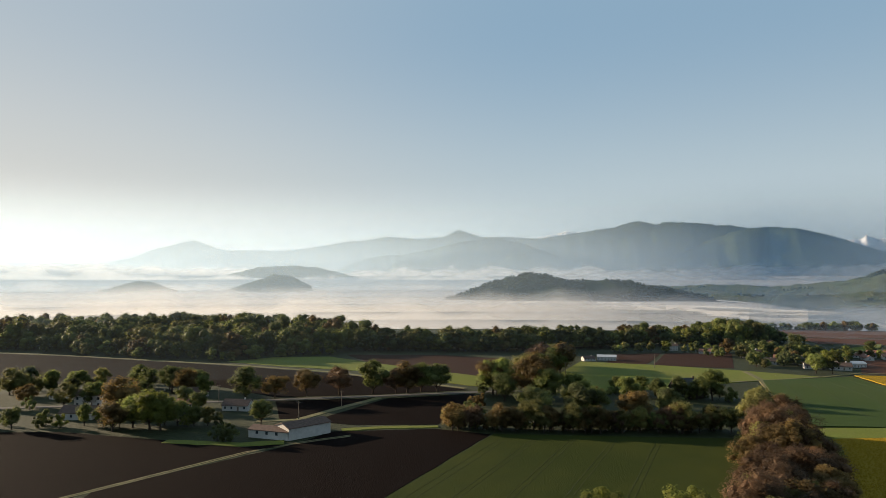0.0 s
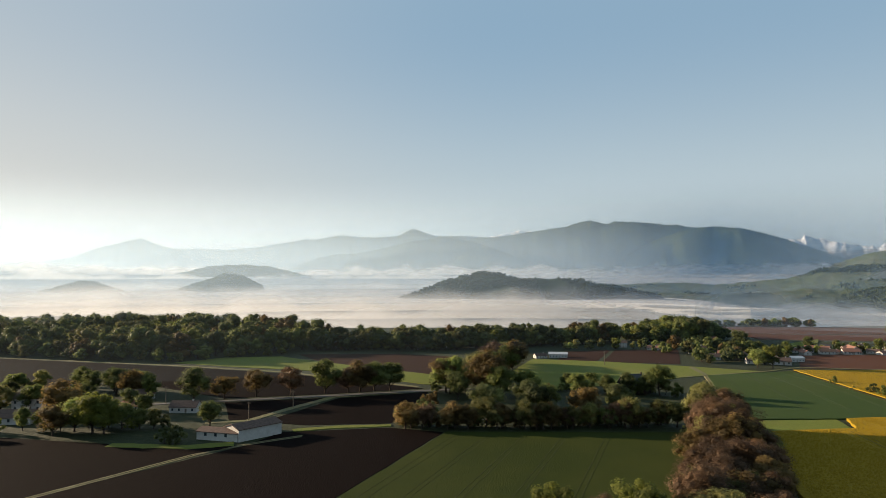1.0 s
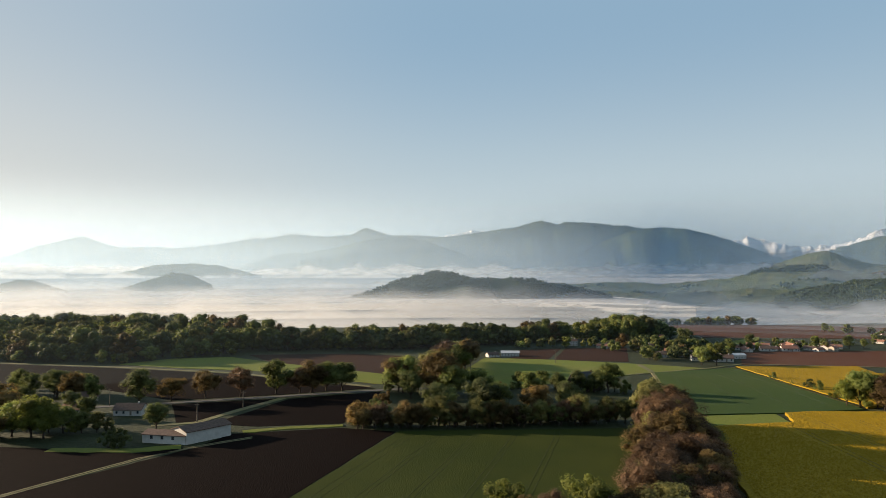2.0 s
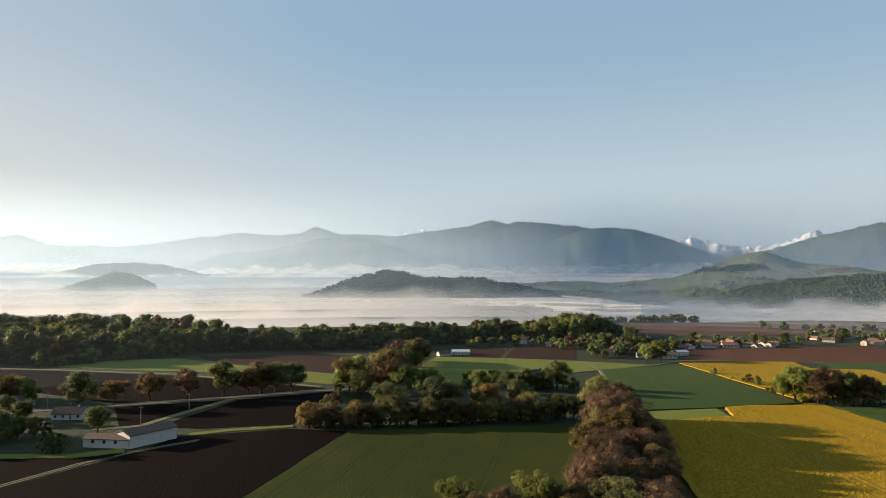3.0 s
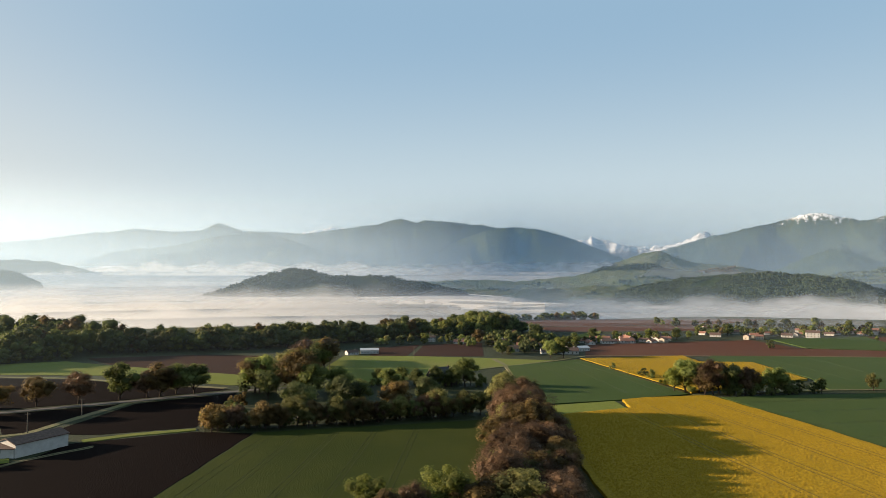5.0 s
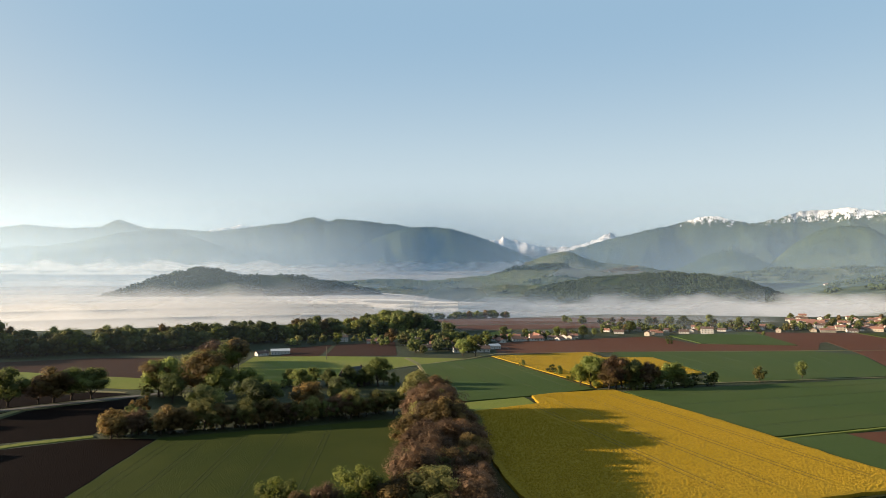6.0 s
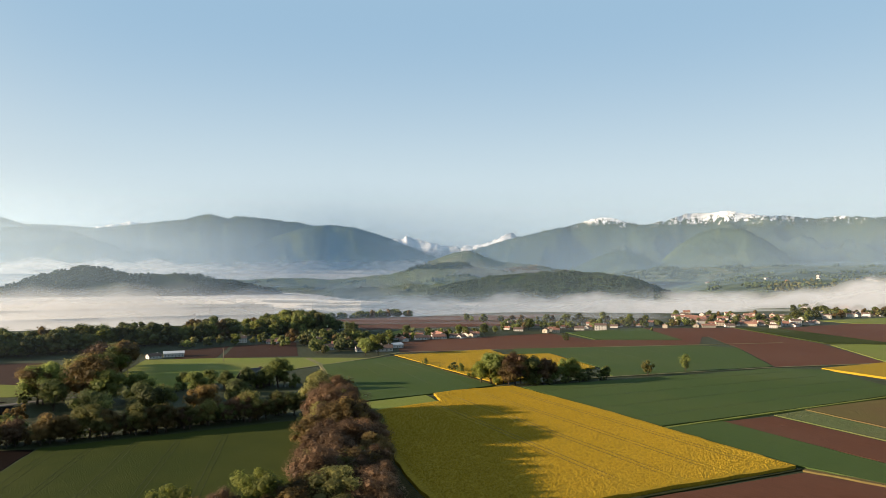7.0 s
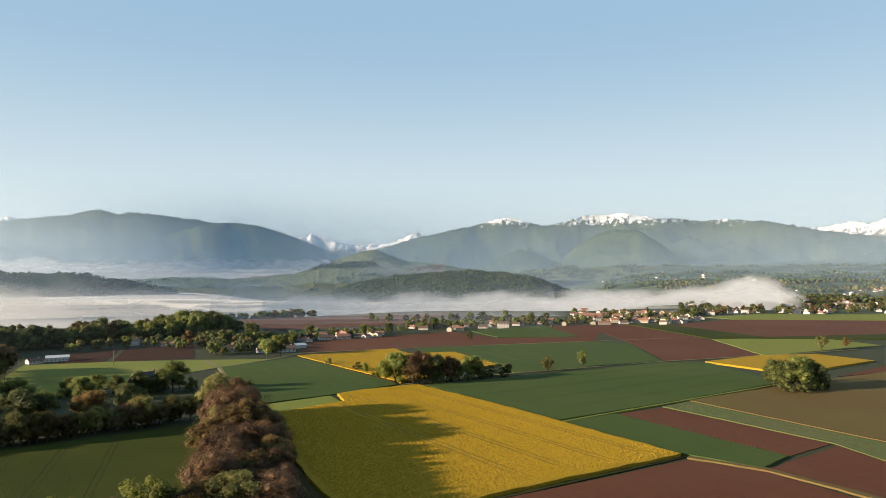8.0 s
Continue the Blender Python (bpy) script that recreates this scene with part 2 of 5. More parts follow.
def mist(name, alpha, soft=0.0, swirl=0.0, scale=0.0, drop=None, color=(0.42, 0.43, 0.44)):
    """Water droplets in the air: pale, mostly see-through, lit by sun and sky alike from all sides; drop: distance of the haze, its top, and from where to where in the east it thins out to which share."""
    m = bpy.data.materials.new(name)
    m.use_nodes = True
    nt = m.node_tree
    nt.nodes.remove(nt.nodes["Principled BSDF"])
    body = nt.nodes.new("ShaderNodeAddShader")
    for k, (kind, sign) in enumerate((("ShaderNodeBsdfDiffuse", 1), ("ShaderNodeBsdfTranslucent", -1))):
        lobe = nt.nodes.new(kind)
        lobe.inputs["Color"].default_value = (*color, 1)
        lean = nt.nodes.new("ShaderNodeVectorMath")
        lean.operation = "MULTIPLY_ADD"
        nt.links.new(nt.nodes.new("ShaderNodeNewGeometry").outputs["Normal"], lean.inputs[0])
        lean.inputs[1].default_value = (0.05, 0.05, 0.05)
        lean.inputs[2].default_value = (0, 0, sign)
        way = nt.nodes.new("ShaderNodeVectorMath")
        way.operation = "NORMALIZE"
        nt.links.new(lean.outputs[0], way.inputs[0])
        nt.links.new(way.outputs[0], lobe.inputs["Normal"])
        nt.links.new(lobe.outputs[0], body.inputs[k])
    out = nt.nodes["Material Output"]
    if alpha >= 1:
        nt.links.new(body.outputs[0], out.inputs[0])
        return m
    r = nt.nodes.new("ShaderNodeMapRange")
    r.interpolation_type = "SMOOTHSTEP"
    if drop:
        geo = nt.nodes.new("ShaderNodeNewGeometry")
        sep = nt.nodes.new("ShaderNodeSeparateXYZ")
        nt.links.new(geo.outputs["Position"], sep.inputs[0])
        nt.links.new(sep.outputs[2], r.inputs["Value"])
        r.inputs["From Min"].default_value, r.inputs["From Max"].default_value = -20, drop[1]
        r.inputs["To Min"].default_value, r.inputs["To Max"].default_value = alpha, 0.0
        # less haze eastward takes the place of its weaker glow away from the sun
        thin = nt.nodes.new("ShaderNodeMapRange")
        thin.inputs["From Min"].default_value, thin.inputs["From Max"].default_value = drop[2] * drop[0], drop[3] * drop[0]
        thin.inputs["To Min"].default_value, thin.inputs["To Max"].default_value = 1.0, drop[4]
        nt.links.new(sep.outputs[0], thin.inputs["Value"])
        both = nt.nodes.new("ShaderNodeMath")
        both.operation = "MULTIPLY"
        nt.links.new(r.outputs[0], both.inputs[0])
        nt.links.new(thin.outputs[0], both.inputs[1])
    else:
        uv = nt.nodes.new("ShaderNodeUVMap")
        uv.uv_map = "height"
        sep = nt.nodes.new("ShaderNodeSeparateXYZ")
        nt.links.new(uv.outputs[0], sep.inputs[0])
        tex = nt.nodes.new("ShaderNodeTexNoise")
        tex.inputs["Scale"].default_value, tex.inputs["Detail"].default_value, tex.inputs["Roughness"].default_value = scale, 2, 0.45
        geo = nt.nodes.new("ShaderNodeNewGeometry")
        mp = nt.nodes.new("ShaderNodeMapping")
        mp.inputs["Scale"].default_value = (1, 1, 2.2)
        nt.links.new(geo.outputs["Position"], mp.inputs["Vector"])
        nt.links.new(mp.outputs[0], tex.inputs["Vector"])
        add = nt.nodes.new("ShaderNodeMath")
        add.operation = "MULTIPLY_ADD"
        nt.links.new(tex.outputs[0], add.inputs[0])
        add.inputs[1].default_value = swirl / 50.0
        nt.links.new(sep.outputs[1], add.inputs[2])
        nt.links.new(add.outputs[0], r.inputs["Value"])
        r.inputs["From Min"].default_value, r.inputs["From Max"].default_value = (swirl - soft) / 100.0, (swirl + soft) / 100.0
        r.inputs["To Min"].default_value, r.inputs["To Max"].default_value = alpha, 0.0
    clear = nt.nodes.new("ShaderNodeBsdfTransparent")
    mix = nt.nodes.new("ShaderNodeMixShader")
    nt.links.new(both.outputs[0] if drop else r.outputs[0], mix.inputs[0])
    nt.links.new(clear.outputs[0], mix.inputs[1])
    nt.links.new(body.outputs[0], mix.inputs[2])
    nt.links.new(mix.outputs[0], out.inputs[0])
    return m


# ---- mesh helpers ----
def mesh_ob(name, verts, faces, material, parent=None, label="", smooth=False):
    me = bpy.data.meshes.new(name)
    me.from_pydata([tuple(v) for v in verts], [], [tuple(f) for f in faces])
    me.materials.append(material)
    if smooth:
        me.polygons.foreach_set("use_smooth", [True] * len(me.polygons))
    ob = new(name, me)
    if parent:
        ob.parent = parent
    if label:
        ob["label"] = label
    return ob


def part(name, bm, material, parent, label=""):
    me = bpy.data.meshes.new(name)
    bm.to_mesh(me)
    bm.free()
    me.materials.append(material)
    ob = new(name, me)
    ob.parent = parent
    if label:
        ob["label"] = label
    return ob


def box(bm, x0, y0, z0, x1, y1, z1):
    vs = [bm.verts.new(p) for p in ((x0, y0, z0), (x1, y0, z0), (x1, y1, z0), (x0, y1, z0), (x0, y0, z1), (x1, y0, z1), (x1, y1, z1), (x0, y1, z1))]
    for f in ((3, 2, 1, 0), (4, 5, 6, 7), (0, 1, 5, 4), (1, 2, 6, 5), (2, 3, 7, 6), (3, 0, 4, 7)):
        bm.faces.new([vs[i] for i in f])


def smooth01(a, b, x):
    t = np.clip((x - a) / (b - a), 0, 1)
    return t * t * (3 - 2 * t)


def spread(az, d):
    return d * math.sin(radians(az)), d * math.cos(radians(az))


def rough_noise(p, octaves=4):
    return noise.fractal(Vector(p), 1.0, 2.0, octaves)


# ---- the ground: plain, valley under the fog, rising country to the south ----
def ground_height(az, d):
    east = float(smooth01(44, 62, az)) * (1 - float(smooth01(100, 130, az)))
    edge = 680 + 200 * float(smooth01(22, 44, az))
    valley = -70 * float(smooth01(edge, edge + 370, d)) * (1 - east)
    rise = east * max(0.0, d - 1250) * 0.043
    x, y = spread(az, d)
    return valley + rise + (rough_noise((x / 300, y / 300, 0)) * 6 * float(smooth01(1100, 2000, d)))


def polar_sheet(name, az0, az1, steps, dists, height, material):
    verts, faces = [], []
    for i in range(steps + 1):
        az = az0 + (az1 - az0) * i / steps
        for d in dists:
            x, y = spread(az, d)
            verts.append((x, y, height(az, d)))
    n = len(dists)
    for i in range(steps):
        for j in range(n - 1):
            faces.append((i * n + j, i * n + j + 1, (i + 1) * n + j + 1, (i + 1) * n + j))
    return mesh_ob(name, verts, faces, material, smooth=True)


def ground_mat():
    m, nt, bsdf = blank("open_country")
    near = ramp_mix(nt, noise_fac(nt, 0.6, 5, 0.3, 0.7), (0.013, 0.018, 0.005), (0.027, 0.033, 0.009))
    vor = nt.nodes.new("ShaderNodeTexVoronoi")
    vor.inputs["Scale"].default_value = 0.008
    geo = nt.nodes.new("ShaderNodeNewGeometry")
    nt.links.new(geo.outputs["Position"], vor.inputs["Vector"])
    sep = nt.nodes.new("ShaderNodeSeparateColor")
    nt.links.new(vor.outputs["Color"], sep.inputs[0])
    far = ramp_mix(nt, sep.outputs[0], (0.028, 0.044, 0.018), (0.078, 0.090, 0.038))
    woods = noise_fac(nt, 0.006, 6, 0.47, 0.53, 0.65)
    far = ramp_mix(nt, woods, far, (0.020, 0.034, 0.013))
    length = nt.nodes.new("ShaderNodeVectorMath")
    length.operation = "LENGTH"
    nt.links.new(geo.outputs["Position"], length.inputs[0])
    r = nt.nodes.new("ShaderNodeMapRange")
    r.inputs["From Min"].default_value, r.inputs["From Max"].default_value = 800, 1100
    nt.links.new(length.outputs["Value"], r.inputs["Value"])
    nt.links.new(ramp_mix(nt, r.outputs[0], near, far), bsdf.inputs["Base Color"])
    bump(nt, bsdf, noise_fac(nt, 0.6, 5, 0.3, 0.7), 1.0, 0.3)
    return m


GROUND_D = [0.001, 60, 150, 300, 450, 600, 680] + [700 + 30 * k for k in range(20)] + [1300 + 90 * k for k in range(40)]
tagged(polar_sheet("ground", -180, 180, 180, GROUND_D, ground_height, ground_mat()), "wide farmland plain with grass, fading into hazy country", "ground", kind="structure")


# ---- mountains and hills: crest lines as bearing and height angle ----
SLOPES = {}


def ridge(name, crest, dist, front, behind, base, material, label, spurs=0.35, bumpy=3.0, step=0.12, rows=27, seed=0, span=0.0, relief=0.10, jag=0.0):
    az_c, el_c = [c[0] for c in crest], [c[1] for c in crest]
    a0, a1 = az_c[0] - span, az_c[-1] + span
    n = int((a1 - a0) / step) + 1
    verts, faces = [], []
    for i in range(n):
        az = a0 + (a1 - a0) * i / (n - 1)
        side = float(smooth01(a0, a0 + max(span, 0.01), az) * (1 - smooth01(a1 - max(span, 0.01), a1, az))) if span else 1.0
        for j in range(rows):
            s = j / (rows - 1) * 2 - 1
            d = dist + (s * front if s < 0 else s * behind)
            x, y = spread(az, d)
            shape = (1 - abs(s)) ** 0.85
            wide = 2.2 * min(1.0, abs(s) * 2.2)
            top = EYE + dist * math.tan(radians(float(np.mean(np.interp([az - wide, az - wide / 2, az, az + wide / 2, az + wide], az_c, el_c))))) - base
            mid = abs(s) * (1 - abs(s)) * 4
            wx, wy = x + 120 * noise.noise(Vector((x / 300, y / 300, seed))), y + 120 * noise.noise(Vector((x / 300, y / 300, seed + 5)))
            cut = noise.fractal(Vector((wx / 240, wy / 300, seed)), 1.0, 2.0, 3)
            gully = abs(noise.noise(Vector((wx / 170, wy / 190, seed + 2)))) + 0.5 * abs(noise.noise(Vector((wx / 70, wy / 75, seed + 8))))
            h = base + top * side * shape * (1 - spurs * mid * min(1.2, max(0.0, 0.30 - 2.0 * cut)) - relief * mid * gully)
            if jag:
                h += jag * side * max(0.0, 1 - 3 * abs(s)) * (abs(noise.noise(Vector((x / 70, y / 70, seed)))) - 0.25 + 0.6 * noise.noise(Vector((x / 22, y / 22, seed))))
            h += noise.fractal(Vector((x / 26, y / 26, seed)), 0.7, 2.0, 3) * bumpy * side * (1 if shape > 0.05 else 0)
            verts.append((x, y, h))
    for i in range(n - 1):
        for j in range(rows - 1):
            faces.append((i * rows + j, i * rows + j + 1, (i + 1) * rows + j + 1, (i + 1) * rows + j))
    SLOPES[label] = (verts, rows)
    return tagged(mesh_ob(name, verts, faces, material, smooth=True), label, "hill" if "hill" in name else "mountain", kind="structure")


FAR_LEFT = [(-27.0, 1.15), (-24.7, 1.55), (-23.1, 2.25), (-21.4, 2.7), (-20.0, 3.08), (-18.4, 2.45), (-17.5, 2.29), (-15.0, 2.37), (-13.8, 2.25), (-11.1, 2.55), (-7.6, 3.15), (-7.3, 3.22), (-7.0, 3.12), (-4.8, 3.53), (-2.0, 3.36), (0.1, 3.51), (1.0, 4.0), (1.44, 4.13), (1.9, 3.95), (3.2, 3.51), (5.3, 3.51), (9.0, 3.31), (14, 2.6)]
MID = [(-9.3, 0.5), (-8.2, 1.05), (-6.2, 1.75), (-4.8, 1.99), (-3.6, 1.99), (-1.1, 2.47), (1.8, 3.18), (4.6, 3.41), (7.0, 2.84), (10.7, 1.5), (12.5, 0.3)]
BIG = [(3.0, 2.9), (8.4, 3.4), (12.1, 3.93), (14.0, 4.18), (15.5, 4.62), (16.0, 4.68), (17.4, 4.35), (17.9, 4.58), (19.9, 4.44), (22.9, 4.14), (24.1, 3.88), (25.8, 3.97), (27.4, 3.79), (29.0, 3.39), (30.9, 2.7), (32.7, 1.95), (34.1, 1.39), (36.4, 0.2)]
SHOULDER = [(17.8, 1.2), (19.8, 2.35), (21.1, 3.0), (22.9, 3.64), (24.5, 3.93), (25.8, 3.95), (27.4, 3.76), (29.0, 3.3), (30.9, 2.6), (32.7, 1.8), (34.1, 1.2)]
SNOW_GAP = [(28.5, 2.6), (31.0, 2.92), (32.1, 3.02), (33.0, 2.71), (34.7, 2.38), (36.0, 2.22), (37.2, 2.29), (38.8, 2.62), (40.0, 3.15), (40.5, 3.4), (41.4, 2.9), (44, 2.3)]
SNOW_WEST = [(6.0, 2.9), (8.4, 3.5), (9.2, 3.75), (9.6, 3.81), (10.2, 4.0), (10.6, 3.8), (11.2, 3.9), (12.1, 3.6), (14, 3.0)]
RIGHT = [(34.8, 1.2), (36.9, 1.85), (38.3, 2.25), (40.9, 2.97), (43.5, 3.54), (45.9, 4.02), (47.3, 4.48), (48.5, 4.58), (49.6, 4.25), (51.0, 3.87), (52.9, 4.17), (54.7, 4.75), (56.1, 4.68), (57.8, 4.83), (59.6, 4.43), (61.7, 4.29), (63.4, 4.07), (65.1, 4.16), (67.8, 3.94), (69.8, 3.59), (71.2, 3.25), (73.4, 2.86), (78, 2.3), (90, 1.6)]
SNOW_EAST = [(68.5, 2.7), (69.8, 3.08), (71.2, 3.38), (72.7, 3.54), (73.8, 3.74), (74.8, 3.58), (75.7, 3.82), (79, 3.3), (84, 2.8)]
LOBE = [(51.8, 0.3), (54.0, 2.3), (55.5, 3.2), (57.0, 3.57), (58.7, 3.4), (60.4, 2.38), (63, 0.3)]
LOBE_LOW = [(45.0, 0.1), (46.8, 0.96), (48.2, 1.62), (49.6, 1.86), (51.0, 1.43), (53.4, 0.3)]
LABEL_M = "blue-green wooded mountain range in morning haze"
ridge("mountain", FAR_LEFT, 4400, 330, 300, -40, M_MOUNT, LABEL_M, 0.8, 3, seed=3, span=2)
ridge("mountain", MID, 3550, 480, 380, -40, M_MOUNT, "low wooded mountain rising out of the fog", 0.7, 4, seed=7, span=1.5)
ridge("mountain", BIG, 3880, 310, 400, -40, M_MOUNT, "broad wooded mountain with a long rounded crest", 0.5, 5, seed=11, span=1.5)
ridge("mountain", SHOULDER, 3790, 220, 300, -40, M_MOUNT, "wooded shoulder of the broad mountain", 0.45, 5, seed=13, span=1.5)
ridge("mountain", RIGHT, 3950, 370, 420, 20, M_MOUNTSNOW, "wooded mountain with patches of snow along the crest", 0.8, 5, seed=17, span=2, jag=10)
ridge("mountain", LOBE, 3420, 320, 380, 40, M_MOUNT, "rounded wooded spur in front of the range", 0.3, 4, seed=19, span=1)
ridge("mountain", LOBE_LOW, 3300, 250, 300, 40, M_MOUNT, "low rounded wooded spur", 0.25, 4, seed=23, span=1)
ridge("mountain", SNOW_GAP, 4720, 200, 150, 60, M_SNOWPEAK, "distant snow-covered peaks", 0.7, 15, seed=29, span=2, jag=15)
ridge("mountain", SNOW_WEST, 4740, 180, 120, 60, M_SNOWPEAK, "distant snow-covered peaks", 0.5, 7, seed=31, span=1, jag=15)
ridge("mountain", SNOW_EAST, 4650, 200, 150, 50, M_SNOWRIDGE, "distant snow-covered peaks", 0.5, 8, seed=37, span=2, jag=15)

HILL = [(-1.5, -2.3), (0.3, -1.7), (1.4, -1.25), (2.6, -0.8), (4.1, -0.23), (5.8, 0.2), (7.2, 0.52), (8.9, 0.23), (10.2, -0.14), (13.5, -0.06), (15.3, -0.24), (17.1, -0.61), (18.9, -0.84), (21.5, -1.5)]
ROLLING = [(13, -1.5), (17.9, -0.57), (21.2, -0.42), (24.0, -0.42), (25.8, -0.56), (30.3, -0.09), (33.0, 0.35), (36, 0.35), (40, 0.2), (46, -0.3)]
CONE = [(30.5, -0.3), (32.3, 0.33), (33.2, 0.66), (34.5, 1.27), (35.4, 1.6), (36.0, 1.75), (36.9, 1.89), (37.4, 1.8), (38.3, 1.42), (39.7, 0.96), (41.6, 0.77), (43.5, 0.58), (45.8, -0.3)]
FOREST = [(33.6, -1.5), (36.0, -0.84), (38.8, -0.37), (42.5, -0.03), (44.9, 0.11), (48.2, -0.12), (50.5, -0.44), (53.5, -1.6)]
PLATEAU = [(48, -0.1), (52.8, 0.45), (61.7, 0.53), (69.7, 0.55), (80, 0.57), (95, 0.5)]
WOOD_KNOLL = [(30.6, -0.5), (31.5, 0.13), (32.7, 0.54), (34.5, 0.75), (36.3, 0.86), (37.0, 0.69), (38.0, 0.27), (39.0, -0.4)]
BROWN_KNOLL = [(39.2, -0.2), (40.5, 0.36), (42.6, 0.60), (44.2, 0.41), (45.3, 0.13), (46.5, -0.4)]
ISLAND_A = [(-27.3, -1.23), (-25.6, -0.56), (-24.1, -0.16), (-23.0, -0.24), (-20.7, -1.1)]
ISLAND_B = [(-18.2, -1.15), (-15.9, -0.32), (-13.8, 0.40), (-12.5, 0.26), (-11.1, -0.5)]
ISLAND_C = [(-17.6, 0.3), (-15.0, 0.98), (-12.5, 1.12), (-10.2, 0.95), (-8.0, 0.35), (-5.2, -0.21), (-3.0, -0.6)]
ridge("hill", HILL, 1800, 260, 300, -60, M_HILL, "dark wooded hill standing out of the fog", 0.2, 3, 0.12, 41, 41, 0.8)
ridge("hill", ROLLING, 2250, 560, 350, -30, M_FARM, "rolling hills with meadows and hedges", 0.15, 3, 0.1, 41, 43, 1)
ridge("hill", CONE, 2620, 330, 250, 0, M_FARM, "green cone-shaped hill, partly wooded", 0.2, 3, 0.06, 37, 47, 1)
ridge("hill", WOOD_KNOLL, 2330, 120, 150, -10, M_HILL, "low knoll covered with dark wood", 0.15, 3, 0.06, 25, 73, 0.6)
ridge("hill", BROWN_KNOLL, 2300, 120, 150, -10, M_HILL, "low brownish wooded hill", 0.15, 3, 0.06, 25, 79, 0.6)
ridge("hill", FOREST, 1850, 280, 260, -40, M_HILL, "long dark forested hill above the fog", 0.15, 3, 0.12, 41, 53, 0.8)
ridge("hill", PLATEAU, 3050, 420, 150, 20, M_FARM, "flat wooded upland with farms", 0.1, 4, 0.1, 37, 59, 1)
ridge("hill", ISLAND_A, 2400, 260, 260, -60, M_HILL, "hilltop rising like an island from the fog", 0.15, 4, 0.06, 25, 61, 1.2)
ridge("hill", ISLAND_B, 2400, 260, 260, -60, M_HILL, "hilltop rising like an island from the fog", 0.15, 4, 0.06, 25, 67, 1.2)
ridge("hill", ISLAND_C, 2900, 300, 260, -60, M_MOUNT, "long low hill rising from the fog", 0.2, 4, 0.08, 25, 71, 1.2)

# ---- fog in the valley and haze before the mountains ----
FOG_D, FOG_Z = [780, 860, 950, 1050, 1170, 1300, 1600, 2100, 2500, 2750, 3000, 3500, 4600], [-66, -50, -36, -22, -12, -6, -3, -2, 14, 50, 64, 72, 80]
BANK_AZ, BANK_Z = [30, 36, 42.7, 48, 53, 57, 61.7, 64, 66, 67.5, 69, 70.2, 71.2, 72.5, 75], [-1, -3, -1, 2, 6, 10, 18, 25, 33, 33, 26, 13, -8, -40, -120]


def fog_height(az, d):
    z = float(np.interp(d, FOG_D, FOG_Z))
    z += 60 * float(smooth01(12, 28, -az)) * float(smooth01(2700, 4400, d))
    bank = float(np.interp(az, BANK_AZ, BANK_Z, 0, -120))
    near = float(smooth01(900, 1120, d)) * (1 - float(smooth01(1320, 1600, d)))
    z += 0.8 * bank * near if bank > 0 else bank
    x, y = spread(az, d)
    z -= 26 * float(smooth01(20, 34, az)) * float(smooth01(1350, 1650, d)) * (1 - float(smooth01(2300, 2900, d)))
    z -= 5 * float(smooth01(16, 28, az)) * float(smooth01(850, 1120, d)) * (1 - float(smooth01(1320, 1450, d)))
    z -= 130 * float(smooth01(32, 38, az)) * float(smooth01(2300, 2600, d))
    z -= 60 * float(smooth01(40, 48, az)) * float(smooth01(1340, 1500, d))
    puff = 3.0 * noise.noise(Vector((x / 110, y / 110, 4))) * near * float(smooth01(16, 30, az))
    return z - 14 * float(smooth01(66, 72, az)) + puff + d / 1500.0 * 1.2 * noise.noise(Vector((x / 420, y / 420, 0)))


FOG_STEPS = [780 + 25 * k for k in range(35)] + [1680 + 55 * k for k in range(54)]
# darker than the wisps: its sunlit brightness is toned down by colour
tagged(polar_sheet("fog", -75, 80, 260, FOG_STEPS, fog_height, mist("fog_body", 1.0, color=(0.345, 0.35, 0.355))), "dense white morning fog filling the valley", "fog", kind="stuff")


def veil(name, dist, top, az0, az1, material, label, category, bottom=-60.0, step=1.0):
    """A standing sheet of thin mist; the second texture axis counts metres from its upper edge."""
    n = int((az1 - az0) / step)
    rel = [-4000, -2500, -1500, -900, -700, -500, -300, -120, -60, -30, -15, 0, 15, 30, 60, 120]
    verts, faces, uv = [], [], []
    for i in range(n + 1):
        az = az0 + (az1 - az0) * i / n
        x, y = spread(az, dist)
        t = top(az)
        for r in rel:
            verts.append((x, y, max(bottom, t + r)))
            uv.append((dist * radians(az) / 100.0, (max(bottom, t + r) - t) / 100.0))
    m = len(rel)
    for i in range(n):
        for j in range(m - 1):
            faces.append((i * m + j, (i + 1) * m + j, (i + 1) * m + j + 1, i * m + j + 1))
    ob = mesh_ob(name, verts, faces, material, smooth=True)
    layer = ob.data.uv_layers.new(name="height")
    for loop in ob.data.loops:
        layer.data[loop.index].uv = uv[loop.vertex_index]
    return tagged(ob, label, category, kind="stuff")


def bank_top(az):
    return float(np.interp(az, BANK_AZ, BANK_Z, 0, -120))


FOG_LABEL = "drifting wisps along the top of the fog"
for dist, alpha, lift in ((830, 0.35, -25), (910, 0.45, -15), (1010, 0.65, -6), (1120, 0.80, 1), (1240, 0.85, 5)):
    veil("fog_wisp", dist, lambda az: lift - 50 * float(smooth01(15, 27, az)), -60, 28, mist("fog_wisps", alpha, 12, 24, 0.0085), FOG_LABEL, "fog")
